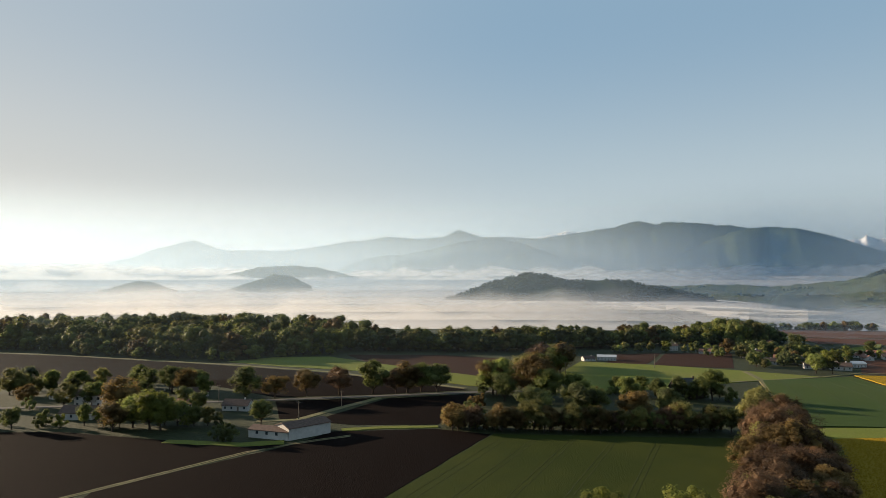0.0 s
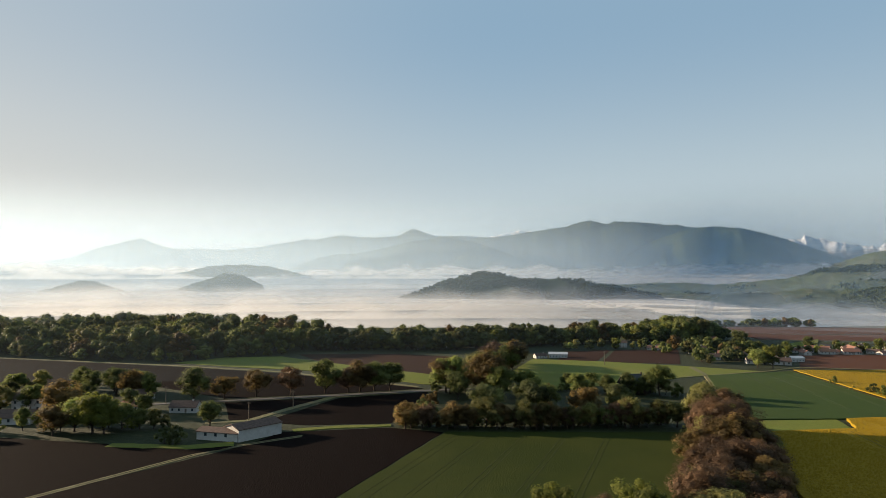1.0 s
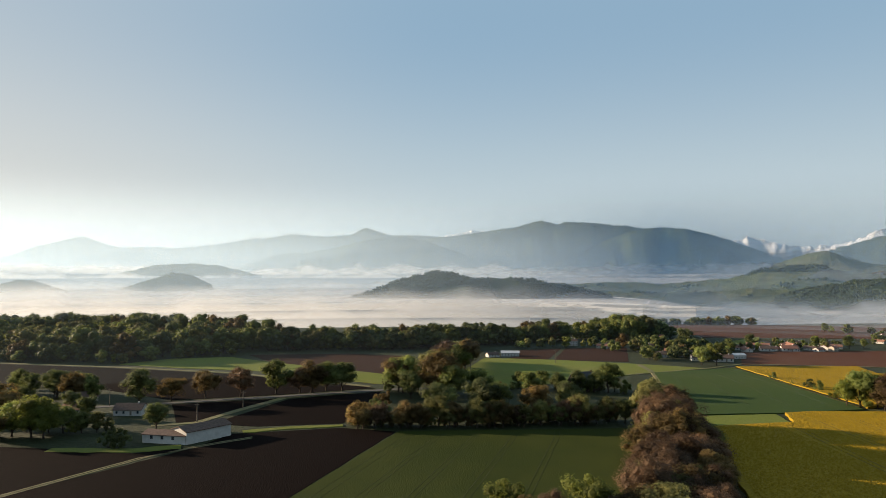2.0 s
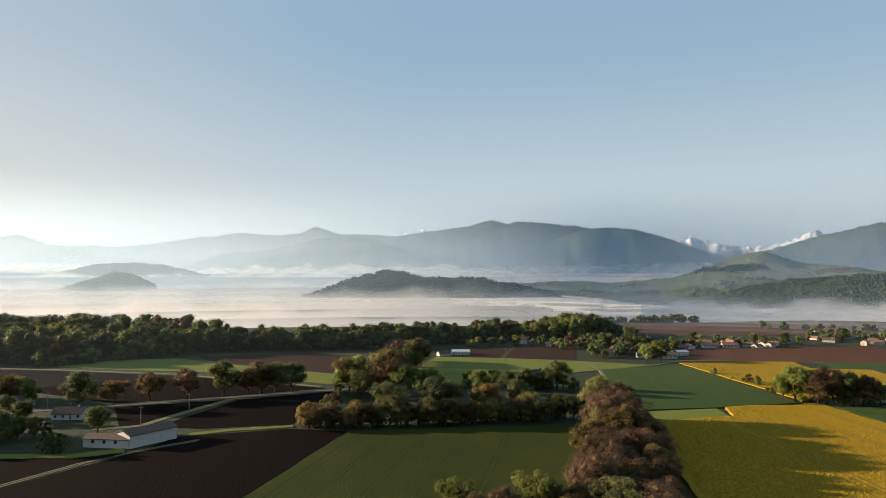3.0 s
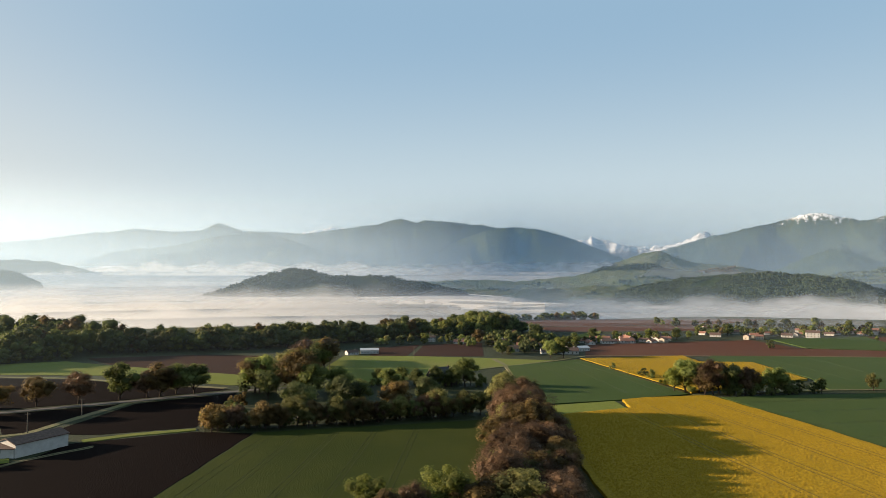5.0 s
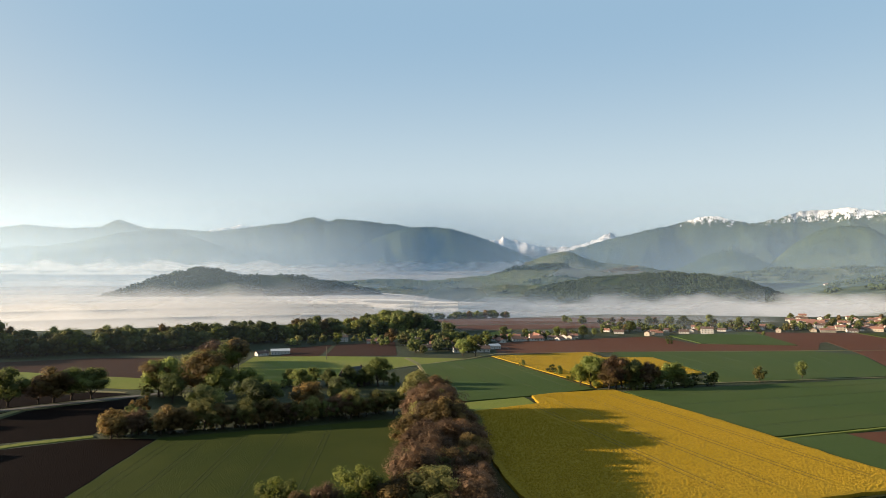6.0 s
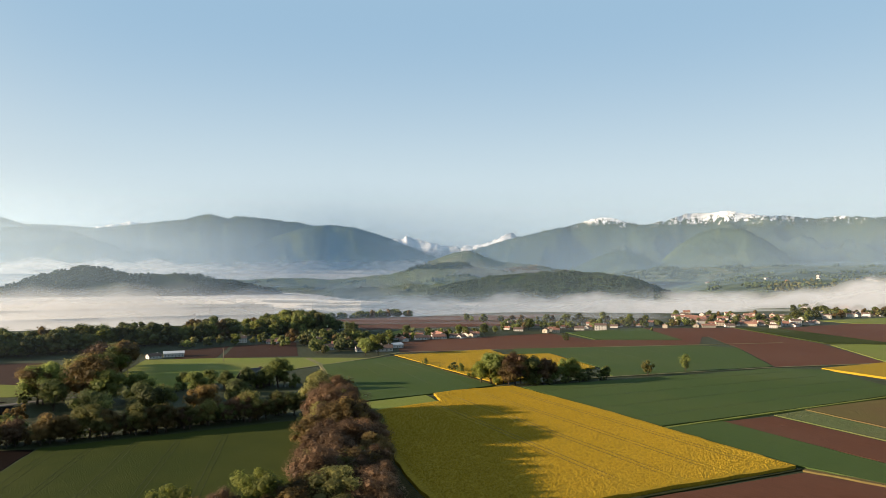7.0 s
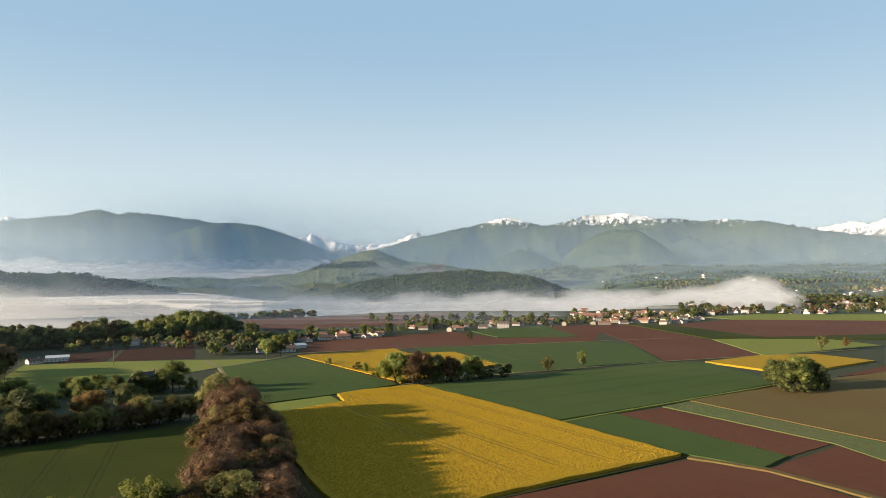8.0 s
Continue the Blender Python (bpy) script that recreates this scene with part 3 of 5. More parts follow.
# paler than the other wisps: brightness put into the colour where lighting falls short
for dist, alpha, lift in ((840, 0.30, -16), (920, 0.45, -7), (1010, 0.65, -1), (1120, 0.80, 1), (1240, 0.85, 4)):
    veil("fog_wisp", dist, lambda az: lift - 50 * (1 - float(smooth01(14, 26, az))) + max(0.0, bank_top(az)) * float(smooth01(900, 1110, dist)) + min(0.0, bank_top(az)), 14, 74, mist("fog_bank_brightened", alpha, 10, 24, 0.011, None, (0.60, 0.605, 0.61)), "thick white fog bank beside the village", "fog")
for dist, alpha, lift in ((1505, 0.50, 9), (1620, 0.35, 12), (2050, 0.40, 8), (2135, 0.35, 10)):
    veil("fog_wisp", dist, lambda az: lift + 8 * float(smooth01(10, 28, -az)) - 16 * float(smooth01(24, 40, az)), -60, 52, mist("fog_wisps", alpha, 22, 40, 0.007), FOG_LABEL, "fog")
# far wisps, here and below, get a brighter colour against weak light
for dist, alpha, lift in ((2480, 0.5, 22), (2740, 0.80, 62), (2960, 0.88, 82), (3030, 0.88, 92)):
    veil("fog_wisp", dist, lambda az: lift - 10 * (1 - float(smooth01(-10, 4, az))) + 20 * float(smooth01(16, 30, -az)) - 130 * float(smooth01(33, 40, az)), -60, 42, mist("fog_wisps", alpha, 18, 44, 0.008, None, (0.50, 0.515, 0.53)), FOG_LABEL, "fog")
for dist, alpha, lift in ((3400, 0.42, 84), (4000, 0.38, 106)):
    veil("fog_wisp", dist, lambda az: lift - 220 * float(smooth01(-6, 4, az)), -60, 4, mist("fog_wisps", alpha, 30, 60, 0.007, None, (0.50, 0.515, 0.53)), FOG_LABEL, "fog")
veil("fog_wisp", 2125, lambda az: -10 + 74 * float(smooth01(30, 37, az)) * (1 - float(smooth01(43, 50, az))), 30, 50, mist("fog_wisps", 0.38, 26, 50, 0.012), "thin mist lying between the low hills", "fog")
for dist, alpha in ((610, 0.10), (670, 0.16), (730, 0.24), (790, 0.32)):
    veil("fog_wisp", dist, lambda az: 5.0 + (dist - 610) / 30 - 60 * float(smooth01(50, 60, az)), 24, 64, mist("fog_wisps", alpha, 14, 14, 0.02), "thin ground mist over the far fields", "fog", -0.5)
# blue see-through sheets stand in for air haze; the nearest two lift dark tones
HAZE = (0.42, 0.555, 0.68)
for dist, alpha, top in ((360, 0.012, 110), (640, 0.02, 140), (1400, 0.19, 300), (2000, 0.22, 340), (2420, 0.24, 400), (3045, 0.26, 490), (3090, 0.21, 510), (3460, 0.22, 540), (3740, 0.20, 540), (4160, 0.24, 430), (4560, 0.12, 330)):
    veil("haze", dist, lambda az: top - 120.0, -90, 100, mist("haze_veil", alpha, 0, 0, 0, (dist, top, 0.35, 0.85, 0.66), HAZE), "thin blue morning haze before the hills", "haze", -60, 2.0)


# ---- fields, tracks and roads ----
field_count = 0
PLOTS = []


def field(name, pts, height, material, label, wobble=0.5):
    """A crop or ploughed plot: its outline, with slightly ragged edges, standing height above the ground."""
    global field_count
    field_count += 1
    PLOTS.append(pts)
    top = height + 0.004 * field_count
    rim = []
    for (x0, y0), (x1, y1) in zip(pts, pts[1:] + pts[:1]):
        n = max(1, int(math.hypot(x1 - x0, y1 - y0) / 4))
        for k in range(n):
            x, y = x0 + (x1 - x0) * k / n, y0 + (y1 - y0) * k / n
            w = wobble if k else 0
            rim.append((x + w * noise.noise((x / 5, y / 5, 1)), y + w * noise.noise((x / 5, y / 5, 9))))
    bm = bmesh.new()
    up = [bm.verts.new((x, y, top)) for x, y in rim]
    down = [bm.verts.new((x, y, -0.2)) for x, y in rim]
    face = bm.faces.new(up)
    for i in range(len(rim)):
        bm.faces.new((up[i], down[i], down[i - 1], up[i - 1]))
    bmesh.ops.triangulate(bm, faces=[face])
    bmesh.ops.recalc_face_normals(bm, faces=bm.faces[:])
    me = bpy.data.meshes.new(name)
    bm.to_mesh(me)
    bm.free()
    me.materials.append(material)
    return tagged(new(name, me), label, "field", kind="structure")


def band(name, pts, width, z, material, label, parent=None, category="road", wobble=0.0):
    """A strip along a line, lying on the ground."""
    line = []
    for (x0, y0), (x1, y1) in zip(pts, pts[1:]):
        n = max(1, int(math.hypot(x1 - x0, y1 - y0) / 3))
        line += [(x0 + (x1 - x0) * k / n, y0 + (y1 - y0) * k / n) for k in range(n)]
    line.append(pts[-1])
    verts, faces = [], []
    for i, (x, y) in enumerate(line):
        xa, ya = line[max(0, i - 1)]
        xb, yb = line[min(len(line) - 1, i + 1)]
        l = math.hypot(xb - xa, yb - ya) or 1
        nx, ny = -(yb - ya) / l, (xb - xa) / l
        w = width / 2 * (1 + wobble * noise.noise((x / 4, y / 4, 3)))
        c = wobble * 0.5 * noise.noise((x / 7, y / 7, 5))
        for s, h in ((-1, -0.1), (-0.9, z), (0.9, z), (1, -0.1)):
            verts.append((x + nx * (w * s + c), y + ny * (w * s + c), h))
    for i in range(len(line) - 1):
        for j in range(3):
            faces.append((i * 4 + j, (i + 1) * 4 + j, (i + 1) * 4 + j + 1, i * 4 + j + 1))
    ob = mesh_ob(name, verts, faces, material, parent)
    return ob if parent else tagged(ob, label, category, kind="structure")


# fields seen against the sun: their shade is in the soil colour
SOILD = "bare ploughed soil beside the barn, painted dark for backlight"
field("ploughed_field", [(-80, 120), (-83, 164), (-45, 210), (-37, 227), (-3, 231), (15, 223), (-13, 161), (-30, 120)], 0.06, M_BACKLIT, SOILD)
field("ploughed_field", [(-230, 224), (-125, 226), (-84, 214), (-61, 206), (-48, 210), (-85, 164), (-88, 120), (-230, 120)], 0.06, M_BACKLIT, SOILD)
field("ploughed_field", [(-30, 237), (-47, 243), (-24, 289), (14, 302), (-2, 238)], 0.06, M_BACKLIT, "bare ploughed plot between lane and grass verge, darkened for backlight")
field("ploughed_field", [(-58, 244), (-51, 247), (-30, 290), (-69, 283)], 0.06, M_BACKLIT, "bare ploughed plot beside the lane, darkened for backlight")
field("ploughed_field", [(-330, 470), (-247, 447), (-129, 400), (-60, 367), (12, 311), (-30, 299), (-71, 292), (-121, 335), (-179, 323), (-330, 340)], 0.06, M_BACKLIT, "long ploughed field behind the roadside oaks, darkened for backlight")
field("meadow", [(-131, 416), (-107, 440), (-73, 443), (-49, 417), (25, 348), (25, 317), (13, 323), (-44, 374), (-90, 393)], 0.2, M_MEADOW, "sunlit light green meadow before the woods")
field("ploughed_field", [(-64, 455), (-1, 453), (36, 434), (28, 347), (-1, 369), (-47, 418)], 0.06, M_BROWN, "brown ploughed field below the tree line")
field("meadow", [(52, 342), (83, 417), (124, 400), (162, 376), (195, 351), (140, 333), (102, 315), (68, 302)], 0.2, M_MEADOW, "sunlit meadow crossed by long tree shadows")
field("ploughed_field", [(112, 457), (147, 465), (119, 403), (98, 413)], 0.06, M_BROWN, "brown ploughed plot near the hamlet")
field("ploughed_field", [(150, 465), (194, 463), (163, 386), (122, 401)], 0.06, M_BROWN, "brown ploughed plot near the hamlet")
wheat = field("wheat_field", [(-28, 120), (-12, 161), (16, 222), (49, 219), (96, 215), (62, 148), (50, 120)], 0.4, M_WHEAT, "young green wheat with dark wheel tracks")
hedge_wheat = field("wheat_field", [(157, 339), (208, 350), (191, 234), (154, 232), (126, 234), (127, 256)], 0.4, M_WHEAT2, "blue-green young wheat bordered by a hedge")
field("grass_patch", [(110, 232), (153, 231), (149, 216), (112, 214)], 0.25, M_MEADOW, "grass corner in the shade of the trees")
# dark strip laid where only the belt's shadow falls on the crop
field("field_margin", [(108, 213), (113, 213), (101, 180), (86, 140), (76, 104), (62, 110), (72, 132)], 0.8, M_SHADED_EDGE, "rapeseed edge painted dark as shade of the tree belt", 2.5)
rape = field("rapeseed_field", [(114, 213), (149, 215), (156, 230), (168, 231), (195, 226), (188, 171), (173, 90), (113, 101), (77, 104), (87, 140), (102, 180)], 0.9, M_RAPE, "yellow rapeseed in bloom with tree shadows across it", 0.9)
field("rapeseed_field", [(210, 352), (276, 343), (266, 316), (292, 304), (270, 247), (194, 236)], 0.9, M_RAPE, "yellow rapeseed in bloom behind the hedge", 0.9)
field("ploughed_field", [(257, 425), (300, 424), (395, 413), (382, 356), (475, 324), (421, 289), (286, 344), (221, 364)], 0.06, M_SOIL, "wide reddish brown ploughed field")
field("wheat_field", [(412, 411), (502, 404), (437, 315), (385, 352)], 0.4, M_WHEAT2, "green wheat plot by the village")
tree_wheat = field("wheat_field", [(294, 340), (410, 286), (419, 259), (352, 197), (255, 222), (275, 250), (294, 304), (268, 316)], 0.4, M_WHEAT2, "green wheat field with two small trees")
field("ploughed_field", [(504, 404), (574, 360), (496, 243), (420, 170), (353, 196), (421, 258), (480, 322), (440, 318)], 0.06, M_SOIL, "reddish brown ploughed field")
field("wheat_field", [(576, 362), (600, 330), (541, 217), (640, 161), (588, 147), (499, 241)], 0.4, M_WHEAT, "narrow green wheat strip between ploughed fields")
field("meadow", [(494, 236), (570, 193), (540, 138), (420, 168)], 0.2, M_MEADOW, "pale green meadow strip")
field("ploughed_field", [(602, 334), (722, 322), (830, 203), (644, 162), (543, 218)], 0.06, M_SOIL, "distant reddish brown ploughed field")
field("meadow", [(735, 363), (850, 343), (960, 230), (832, 204), (724, 324)], 0.2, M_MEADOW, "distant green meadow before the town")
field("rapeseed_field", [(363, 177), (416, 168), (446, 149), (437, 115), (381, 123), (352, 129)], 0.9, M_RAPE, "small yellow rapeseed field", 0.8)
broad_wheat = field("wheat_field", [(198, 223), (345, 193), (363, 175), (322, 121), (250, 130), (184, 140)], 0.4, M_WHEAT2, "broad green wheat field")
field("wheat_field", [(182, 137), (207, 133), (194, 70), (177, 70), (175, 92)], 0.4, M_WHEAT2, "narrow strip of green wheat")
field("ploughed_field", [(208, 133), (230, 128), (218, 67), (196, 70)], 0.06, M_SOIL, "narrow strip of bare red soil")
field("stubble_field", [(251, 128), (320, 117), (360, 108), (400, 98), (400, 30), (225, 30), (236, 71)], 0.15, M_OLIVE, "olive brown stubble turning green")
field("meadow", [(232, 129), (249, 127), (234, 71), (223, 30), (195, 30), (219, 67)], 0.2, surface("thin_olive_grass", (0.055, 0.072, 0.022), (0.08, 0.094, 0.031), (0.076, 0.078, 0.029), 0.9, 0.03), "thin olive green grass strip")
field("ploughed_field", [(95, 70), (112, 99), (171, 87), (175, 68), (168, 40), (120, 30)], 0.06, M_SOIL, "bare reddish brown soil below the rapeseed")
field("ploughed_field", [(179, 69), (217, 65), (194, 30), (172, 30)], 0.06, M_SOIL, "bare red soil beside the grass lane")
field("ploughed_field", [(362, 110), (425, 106), (470, 80), (402, 97)], 0.06, M_SOIL, "bare red soil behind the big bush")
field("meadow", [(-235, 690), (-145, 690), (-131, 655), (-208, 655)], 0.2, M_MEADOW, "light green clearing in the woods")
field("ploughed_field", [(300, 583), (470, 555), (416, 500), (290, 532)], 0.06, M_SOIL, "bare brown field in thin fog")
field("ploughed_field", [(330, 690), (600, 600), (490, 556), (300, 592)], 0.06, M_SOIL, "bare brown field under the edge of the fog")
field("meadow", [(268, 478), (337, 529), (318, 500), (290, 476)], 0.2, M_MEADOW, "pale grass by the hamlet")

LANE = "narrow pale country lane"
band("road", [(-200, 262), (-101, 280), (-70, 286), (-30, 295), (17, 306), (60, 312)], 3.8, 0.14, M_ROAD, LANE)
band("road", [(-27, 291), (-40, 269), (-52, 246), (-66, 243)], 3.4, 0.13, M_DIRT, "pale earth lane to the barn", wobble=0.2)
band("road", [(-330, 475), (-247, 451), (-129, 404), (-60, 371), (10, 316)], 3.0, 0.13, M_DIRT, "pale grass track along the field edge", wobble=0.2)
for off in (-0.8, 0.8):
    band("road", [(-110, 130 + off), (-83 + off, 164), (-57 + off, 200), (-45, 211 + off), (-30, 221 + off)], 0.8, 0.11, M_DIRT, "grassy double-rut farm track", wobble=0.4)
band("verge", [(-34, 229), (-20, 233), (-2, 234)], 3.6, 0.25, M_MEADOW, "lit grass verge along the ploughed field", category="verge", wobble=0.5)
band("verge", [(-86, 213), (-62, 209), (-49, 212)], 5.0, 0.22, M_MEADOW, "short grass in front of the barn", category="verge", wobble=0.6)
band("verge", [(196, 225), (186, 150), (173, 89), (110, 100)], 1.2, 0.3, M_GRASS, "dark grass edge of the rapeseed field", category="verge", wobble=0.5)
band("verge", [(182, 138), (250, 129), (322, 119), (354, 129)], 1.4, 0.5, M_MEADOW, "grass boundary between the wheat fields", category="verge", wobble=0.5)
band("verge", [(173, 88), (177, 69), (170, 30)], 2.6, 0.45, M_OLIVE, "overgrown grass lane", category="verge", wobble=0.6)
band("road", [(191, 232), (255, 221), (352, 194), (420, 167), (500, 140)], 1.6, 0.5, M_DIRT, "pale grass path between fields", wobble=0.3)
band("road", [(140, 334), (195, 352), (222, 366), (280, 346), (420, 287), (480, 262)], 1.8, 0.3, M_DIRT, "pale field path", wobble=0.3)
band("verge", [(209, 352), (203, 300), (193, 238)], 3.0, 0.6, M_GRASS, "weedy hedge bank between wheat and rapeseed", category="verge", wobble=0.5)
band("road", [(130, 262), (157, 340), (163, 372)], 3.2, 0.3, M_DIRT, "pale gravel drive", wobble=0.2)

# wheel tracks left by the sprayer
M_TRACK = surface("pressed_wheel_track", (0.021, 0.028, 0.0070), (0.037, 0.045, 0.0105), (0.036, 0.040, 0.0110), 1.0, 0.1)
for off in (1.5, 4, 12, 13.6, 24, 25.6, 37, 38.6, 51, 52.6):
    band("wheel_track", [(-25 + off * 1.02, 124), (-9 + off * 1.02, 161), (12 + off * 1.0, 207), (17 + off * 0.95, 217 - off * 0.05)], 0.15, 0.475, M_TRACK, "", wheat, wobble=0.2)
M_TRACK3 = surface("pressed_blue_green_track", (0.0234, 0.0390, 0.0117), (0.0359, 0.0530, 0.0156), (0.0359, 0.0484, 0.0148), 1.0, 0.1)
for f in (0.12, 0.14, 0.36, 0.38, 0.60, 0.62, 0.84, 0.86):
    band("wheel_track", [(198 - 12 * f, 221 - 80 * f), (262 - 13 * f, 208 - 74 * f), (340 - 14 * f, 191 - 66 * f)], 0.3, 0.525, M_TRACK3, "", broad_wheat, wobble=0.2)
    band("wheel_track", [(130 + 62 * f, 255 - 18 * f), (145 + 58 * f, 300 - 8 * f), (159 + 48 * f, 337 + 10 * f)], 0.3, 0.475, M_TRACK3, "", hedge_wheat, wobble=0.2)
    band("wheel_track", [(280 + 66 * f, 246 - 46 * f), (293 + 90 * f, 290 - 50 * f), (300 + 108 * f, 332 - 60 * f)], 0.35, 0.5, M_TRACK3, "", tree_wheat, wobble=0.2)
M_TRACK2 = surface("pressed_rapeseed_track", (0.0936, 0.0612, 0.0086), (0.1728, 0.1152, 0.0144), (0.1296, 0.0864, 0.0108), 1.0, 0.1)
for off in (6, 8, 20, 22, 34, 36, 48, 50):
    band("wheel_track", [(192 - off * 0.95, 218 - off * 0.1), (184 - off, 160), (174 - off * 0.98, 100 + off * 0.18)], 0.45, 0.99, M_TRACK2, "", rape, wobble=0.2)


def within(x, y, poly):
    inside = False
    for (x0, y0), (x1, y1) in zip(poly, poly[1:] + poly[:1]):
        if (y0 > y) != (y1 > y) and x < (x1 - x0) * (y - y0) / (y1 - y0) + x0:
            inside = not inside
    return inside


def in_field(x, y):
    return any(within(x, y, plot) for plot in PLOTS)


def bloom(poly, count, seed, title):
    """Flower heads standing over the crop: small uneven tufts."""
    rng = random.Random(seed)
    xs, ys = [p[0] for p in poly], [p[1] for p in poly]
    verts, faces, made = [], [], 0
    while made < count:
        x, y = rng.uniform(min(xs), max(xs)), rng.uniform(min(ys), max(ys))
        if not within(x, y, poly) or min(abs(x - float(np.interp(y, [100, 160, 218], [174, 184, 192])) + k) for k in (6, 8, 20, 22, 34, 36, 48, 50)) < 0.55:
            continue
        made += 1
        r, h, a = rng.uniform(0.12, 0.32), rng.uniform(0.12, 0.34), rng.uniform(0, 6.28)
        base = len(verts)
        for k in range(5):
            s = r * rng.uniform(0.7, 1.2)
            verts.append((x + s * math.cos(a + 1.257 * k), y + s * math.sin(a + 1.257 * k), 0.95))
        verts.append((x + rng.uniform(-0.1, 0.1), y + rng.uniform(-0.1, 0.1), 0.95 + h))
        faces += [(base + k, base + (k + 1) % 5, base + 5) for k in range(5)]
    tagged(mesh_ob("flowers", verts, faces, M_RAPE), title, "flowers", kind="stuff")


bloom([(115, 212), (149, 214), (156, 229), (168, 230), (194, 225), (187, 171), (172, 91), (113, 102), (79, 105), (89, 140), (104, 180)], 34000, 5, "yellow flower heads of the rapeseed field")
bloom([(211, 351), (275, 342), (265, 316), (291, 304), (269, 248), (195, 237)], 9000, 6, "yellow flower heads of the rapeseed behind the hedge")


# ---- trees ----
def tube(verts, faces, pts, radii, sides=7):
    base = len(verts)
    for p, r in zip(pts, radii):
        for k in range(sides):
            a = 2 * math.pi * k / sides
            verts.append((p[0] + r * math.cos(a), p[1] + r * math.sin(a), p[2]))
    for i in range(len(pts) - 1):
        for k in range(sides):
            a, b = base + i * sides + k, base + i * sides + (k + 1) % sides
            faces.append((a, b, b + sides, a + sides))


ICO = bmesh.new()
bmesh.ops.create_icosphere(ICO, subdivisions=2, radius=1)
ICO_V = np.array([v.co[:] for v in ICO.verts])
ICO_F = [[v.index for v in f.verts] for f in ICO.faces]
ICO.free()
ICO = bmesh.new()
bmesh.ops.create_icosphere(ICO, subdivisions=1, radius=1)
ICO1_V = np.array([v.co[:] for v in ICO.verts])
ICO1_F = [[v.index for v in f.verts] for f in ICO.faces]
ICO.free()


def crown_mesh(rng, lobes, leaves, size, low, wide, gaps, core=0.78, puff=1.0):
    """A crown 1 m high in all: clumps of small leaves round a few limbs' ends."""
    verts, faces = [], []
    centres = []
    for k in range(lobes):
        u = rng.uniform(-0.85, 1)
        a = k * 2.4 + rng.uniform(-0.6, 0.6)
        w = math.sqrt(1 - u * u) * rng.uniform(0.5, 1.0) if k % 4 else rng.uniform(0, 0.5)
        mid = (1 + low) / 2
        c = (math.cos(a) * w * wide * 0.8, math.sin(a) * w * wide * 0.8, mid + u * (1 - low) * 0.38)
        centres.append((np.array(c), puff * rng.uniform(0.075, 0.16) * (1.15 - 0.35 * abs(u))))
    centres.append((np.array((0, 0, (1 + low) / 2)), 0.2))
    for c, r in centres:
        if core > 0 and rng.uniform(0, 1) > gaps:
            base = len(verts)
            for v in ICO1_V:
                k = r * core * (1 + 0.25 * noise.noise(Vector(v * 2.2 + c * 9)))
                verts.append(tuple(c + v * k))
            faces += [[base + i for i in f] for f in ICO1_F]
        for _ in range(leaves):
            n = np.array([rng.gauss(0, 1), rng.gauss(0, 1), rng.gauss(0.25, 1)])
            n /= np.linalg.norm(n) + 1e-6
            p = c + n * r * rng.uniform(0.75, 1.25)
            t = np.cross(n + np.array([rng.gauss(0, 0.6), rng.gauss(0, 0.6), rng.gauss(0, 0.6)]), (0.3, 0.5, 0.8))
            t /= np.linalg.norm(t) + 1e-6
            b = np.cross(n, t)
            s = size * rng.uniform(0.6, 1.4)
            base = len(verts)
            verts += [tuple(p - t * s), tuple(p + b * s * 0.7 + n * s * 0.3), tuple(p + t * s), tuple(p - b * s * 0.7 - n * s * 0.2)]
            faces += [(base, base + 1, base + 2), (base, base + 2, base + 3)]
    return verts, faces


def tree_kind(name, seed, material, lobes, leaves, size, low=0.28, wide=0.42, gaps=0.1, core=0.78, puff=1.0):
    """A broad-leaved tree 1 m high; copies are scaled to their true height."""
    rng = random.Random(seed)
    top = new(name)
    verts, faces = [], []
    lean = (rng.uniform(-0.03, 0.03), rng.uniform(-0.03, 0.03))
    tube(verts, faces, [(0, 0, -0.02), (0.003, 0, 0.06), (lean[0], lean[1], low + 0.08), (lean[0] * 2, lean[1] * 2, 0.72)], [0.034, 0.023, 0.017, 0.004])
    for k in range(6):
        a = k * 1.05 + rng.uniform(-0.3, 0.3)
        z0 = low * rng.uniform(0.75, 1.25)
        l = wide * rng.uniform(0.5, 0.8)
        tube(verts, faces, [(lean[0] * 0.8, lean[1] * 0.8, z0), (math.cos(a) * l * 0.5, math.sin(a) * l * 0.5, z0 + 0.15), (math.cos(a) * l, math.sin(a) * l, z0 + 0.36)], [0.012, 0.008, 0.002], 5)
    mesh_ob("trunk", verts, faces, M_BARK, top, smooth=True)
    mesh_ob("crown", *crown_mesh(rng, lobes, leaves, size, low, wide, gaps, core, puff), material, top)
    top.matrix_world = Matrix.Translation((0, 0, -500))
    return top


KIND_NAMES = ["dark green broad-leaved tree", "green broad-leaved tree in spring leaf", "deep olive green tree", "bronze-leaved oak", "brown budding tree with few leaves", "fresh light green tree"]
KINDS = []
for k in range(6):
    KINDS.append([tree_kind("tree", 100 + 10 * k + v, LEAF[k], 32 if k != 4 else 34, 170 if k != 4 else 290, 0.0165 if k != 4 else 0.0115, 0.13 + 0.04 * (v % 2), 0.43 + 0.05 * (v % 3), 0.05 if k != 4 else 0.15, 0.68 if k != 4 else 0.6) for v in range(3)])
SHRUBS = [tree_kind("shrub", 300 + k, LEAF[m], 13, 130, 0.032, 0.0, 0.62, 0.1, 0.75) for k, m in enumerate((0, 1, 3, 5))]
